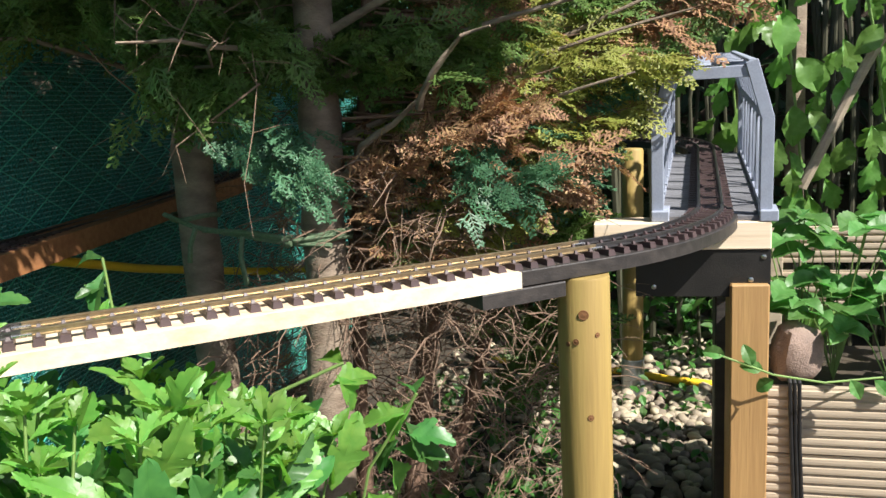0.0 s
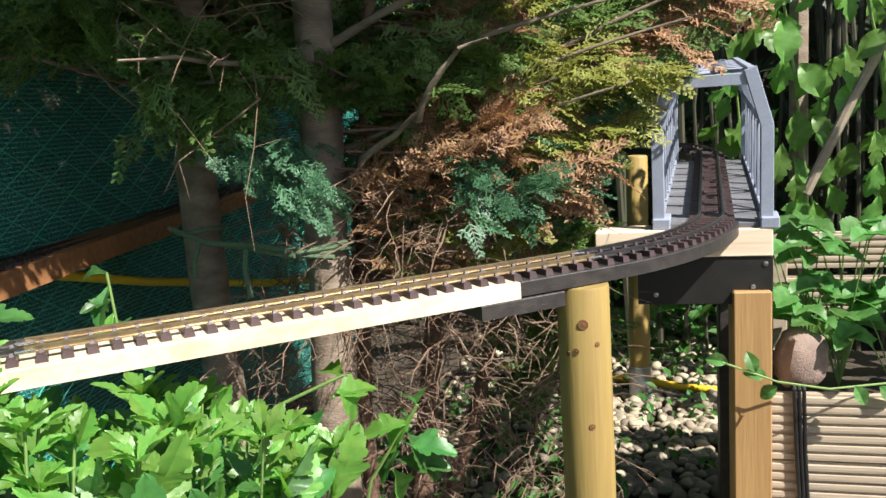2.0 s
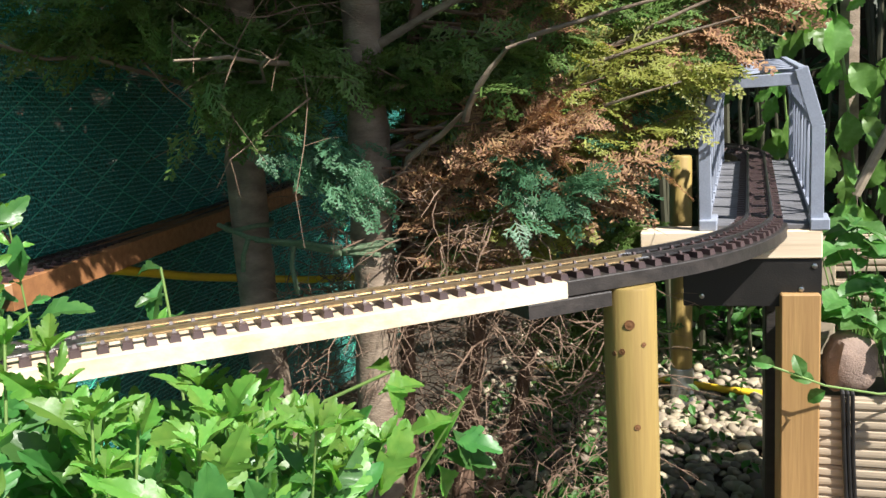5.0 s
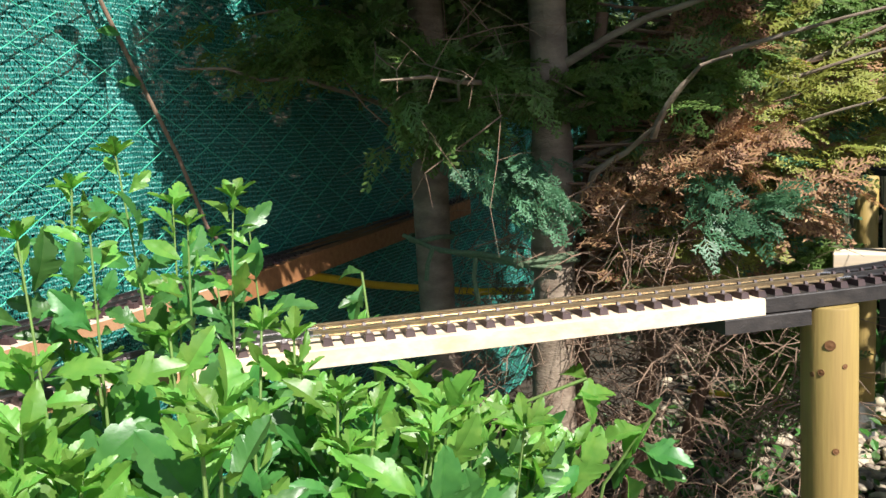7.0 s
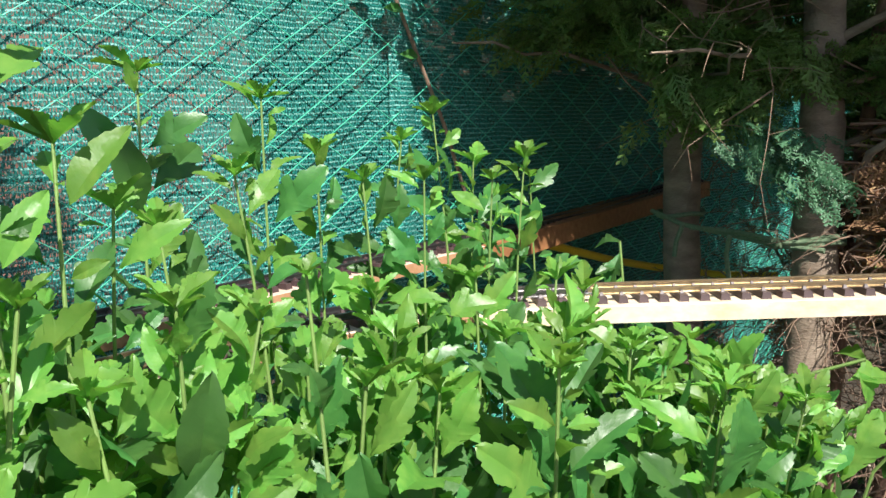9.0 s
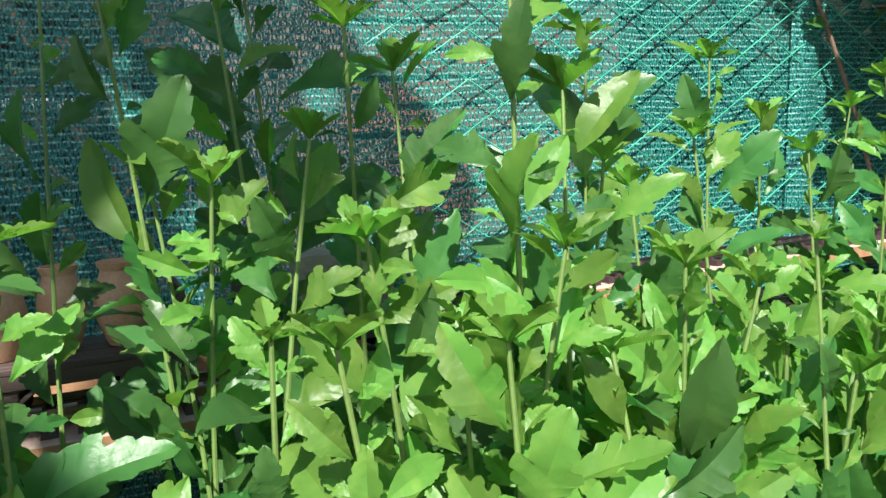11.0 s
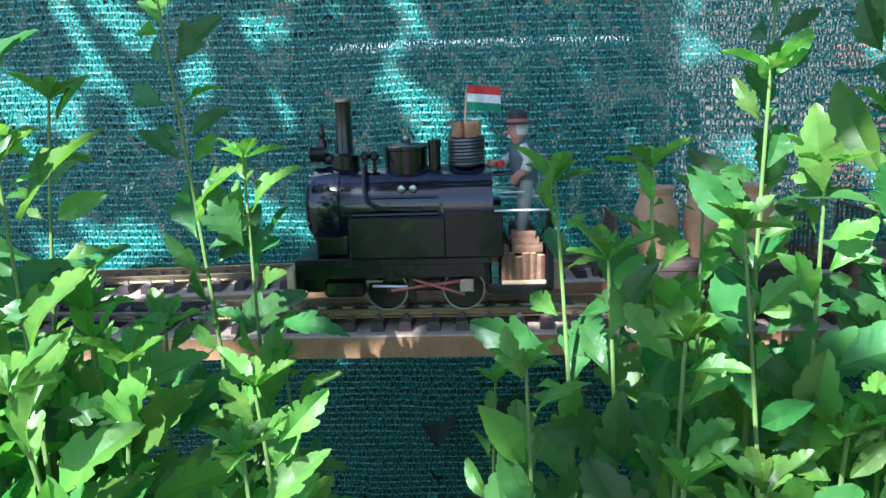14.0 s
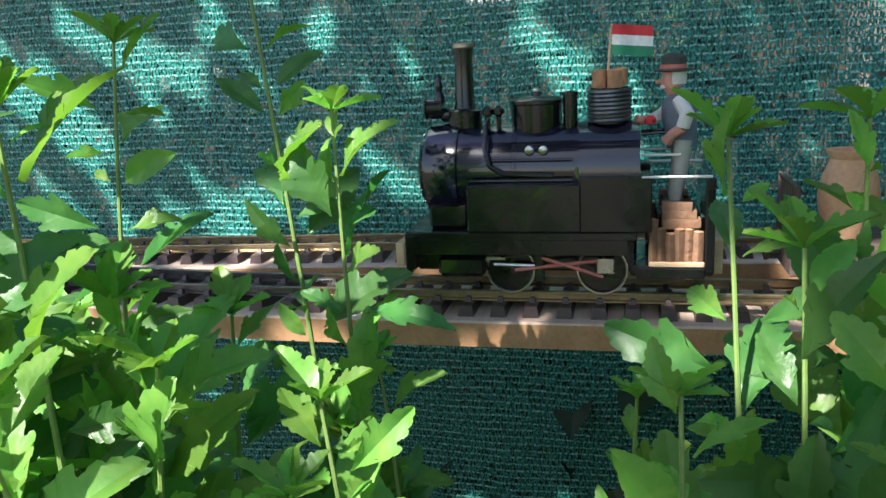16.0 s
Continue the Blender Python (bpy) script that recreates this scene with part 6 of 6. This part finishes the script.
for _i, (_x, _y, _n) in enumerate(((0.38, 1.95, 6), (0.46, 2.0, 9), (0.56, 1.93, 9), (0.62, 2.08, 9), (0.50, 2.14, 8), (0.41, 2.12, 6), (0.70, 1.98, 6))):
    strawberry(_x, _y, 0.40, _n, 200 + _i)
rough_block(pose(0.353, 1.872, 0.44, 0, 10, 20), 0.085, 0.075, 0.105, 9, M_STONE, "garden_stone", "reddish rough stone resting on the planter rim", "stone", 0.12, 0.75)
cb = thing("power_cable", pose(0.352, 1.83, 0.47), "black twin cables hanging down the planter", "cable")
for _i in range(3):
    Shape().tube([(-0.008 + 0.009 * _i, 0.03, 0.0), (-0.007 + 0.009 * _i, 0.0, -0.02), (-0.002 + 0.008 * _i, -0.002, -0.15), (0.006 + 0.008 * _i, -0.004, -0.3), (0.01 + 0.007 * _i, -0.002, -0.46)], 0.0042, 8).obj("cable", M_CABLE, cb, smooth=True)
bs = thing("bramble_stem", pose(0.40, 1.80, 0.49), "thin bramble runner with serrated leaves across the post", "plant")
Shape().tube([(0.12, 0.05, -0.03), (0.0, -0.02, -0.02), (-0.1, -0.07, 0.01), (-0.2, -0.08, 0.05)], 0.0022, 6).obj("stem", M_STEM, bs, smooth=True)
for _p, _d in (((-0.14, -0.075, 0.03), (-0.3, 0, 1)), ((-0.19, -0.08, 0.05), (-1, 0, 0.3)), ((-0.1, -0.07, 0.0), (-0.8, 0, -0.5)), ((0.05, 0.0, -0.02), (0.5, -0.5, -0.8)), ((0.1, 0.03, -0.03), (0.8, -0.4, -0.7)), ((-0.12, -0.07, 0.02), (-0.8, -0.2, 0.3))):
    piece("leaf", ME_STRAWS[1], bs, along(_p, _d, (0, -0.8, 0.6), 0.6))


# ---- climbing vine over the bridge ----
VINES = [leaf_shape(0.10, 0.095, LOBED, 0.25, 0.35, 41), leaf_shape(0.085, 0.085, LOBED, 0.35, 0.5, 42), leaf_shape(0.09, 0.075, PLAIN, 0.3, 0.4, 43)]
ME_VINES = [s.data("leaf", M_VINE, True) for s in VINES]


def vine(points, n, seed, label):
    rnd = random.Random(seed)
    p0 = Vector(points[0])
    e = thing("climbing_vine", Matrix.Translation(p0), label, "vine", "climbing vines behind the bridge")
    pts = [Vector(p) - p0 for p in points]
    Shape().tube(pts, 0.004, 6).obj("stem", M_STEM, e, smooth=True)
    for i in range(n):
        u = rnd.uniform(0, len(pts) - 1.001)
        k = int(u)
        p = pts[k].lerp(pts[k + 1], u - k) + Vector((rnd.gauss(0, 0.06), rnd.gauss(0, 0.05), rnd.gauss(0, 0.06)))
        piece("leaf", rnd.choice(ME_VINES), e, along(p, (rnd.gauss(0, 0.5), rnd.gauss(-0.4, 0.3), -1), (rnd.gauss(0.4, 0.3), -1, rnd.uniform(0.1, 0.8)), rnd.uniform(0.7, 1.25)))


vine([(0.62, 2.75, 0.3), (0.50, 2.7, 0.8), (0.46, 2.65, 1.1), (0.40, 2.6, 1.45)], 44, 81, "climbing vine with broad sunlit leaves beside the bridge")
vine([(0.80, 2.7, 0.3), (0.72, 2.65, 0.8), (0.66, 2.6, 1.15), (0.58, 2.55, 1.45)], 44, 82, "climbing vine with broad leaves hanging over a dead pole")
vine([(0.40, 3.0, 0.2), (0.36, 3.0, 0.8), (0.32, 2.95, 1.2), (0.28, 2.9, 1.5)], 30, 83, "dark shaded vine behind the bridge")
vine([(0.95, 2.6, 0.3), (0.88, 2.55, 0.9), (0.84, 2.5, 1.4)], 30, 84, "climbing vine with broad leaves above the planter")
_s = Shape().tube([(0.50, 2.75, 0.0), (0.49, 2.75, 0.7), (0.485, 2.74, 1.6)], [0.03, 0.028, 0.025], 10, wob=0.15).obj("vine_trunk", M_BARK, smooth=True)
tagged(_s, "grey-brown trunk carrying the vine", "trunk")
_s = Shape().tube([(0.49, 2.62, 0.75), (0.6, 2.6, 1.0), (0.68, 2.6, 1.16)], [0.014, 0.014, 0.013], 8, wob=0.1).obj("dead_pole", M_DECK, smooth=True)
tagged(_s, "slanting sawn-off pole among the vines", "pole")
_s = Shape().box(0.80, 2.85, 0.0, 0.87, 2.92, 1.5, 0.004).obj("garden_post", M_DECK)
tagged(_s, "weathered square post behind the strawberries", "post")

# stem that climbs the net
_v = thing("net_climber", pose(-1.235, 1.3, 0.8), "pale woody stem climbing the net, few leaves", "plant")
Shape().tube([(0, 0.15, 0.0), (0.0, 0.06, 0.1), (0.0, 0.0, 0.25), (0.002, -0.07, 0.38), (0.0, -0.13, 0.5), (0.0, -0.19, 0.62)], 0.0042, 8).obj("stem", M_DEADTWIG, _v, smooth=True)
for _z, _y in ((0.40, -0.08), (0.49, -0.12), (0.55, -0.2)):
    piece("leaf", ME_LEAVES[2], _v, along((0.004, _y, _z), (0.3, -1, 0.1), (1, 0, 0.4), 0.9))

# weeds on the ground
leaf_bank("weeds", "low ivy and weeds at the foot of the trees", [(-0.75, 1.8, 0.0, -0.15, 2.7, 0.16), (-0.5, 2.3, 0.0, 0.5, 3.4, 0.1), (-0.3, 1.7, 0.0, 0.0, 2.2, 0.12)], 1100, scaled(SMALL, 0.035), M_WEED, 91, "weeds")
leaf_bank("weeds", "leafy undergrowth behind the pebbles", [(-0.4, 3.3, 0.0, 0.7, 3.7, 0.5)], 700, scaled(SMALL, 0.06), M_WEED, 92, "weeds")


# ---- tall tree behind the walker, whose crown dapples the net and the shrubs ----
st = thing("shade_tree", pose(1.55, -1.0, 0.0), "broad leafy tree standing behind the path", "tree")
Shape().tube(trunk_path([(0, 0, 0), (0.03, 0, 1.2), (0.0, 0.02, 1.9), (-0.1, 0.0, 2.36)], 7), 0.08, 12, wob=0.1).obj("trunk", M_BARK, st, smooth=True)
_rnd = random.Random(17)
_poses = []
for _i in range(3200):
    _x, _y, _z = _rnd.uniform(-2.05, 0.3), _rnd.uniform(-1.4, 0.75), _rnd.uniform(2.3, 2.45)
    _g = noise.noise(Vector((_x * 7.5, _y * 7.5, 4.2)))
    _sun = _x > -1.1
    if _g > ((-0.6 if _y < -0.1 else 0.10) if _sun else 0.3 if _y > 0.03 else 0.16 if _y < -0.2 else 0.12 if _x > -1.45 else 0.04) or (_sun and _y > 0.13) or (_y > 0.62 and _x > -1.3):
        continue
    _poses.append(along((_x, _y, _z), (_rnd.gauss(0, 1), _rnd.gauss(0, 1), _rnd.gauss(0, 0.3)), (_rnd.gauss(0.3, 0.4), _rnd.gauss(0, 0.4), 1), _rnd.uniform(0.8, 1.3)))
place_many(scaled(SMALL, 0.12), _poses).obj("crown", M_HEDGE, st)
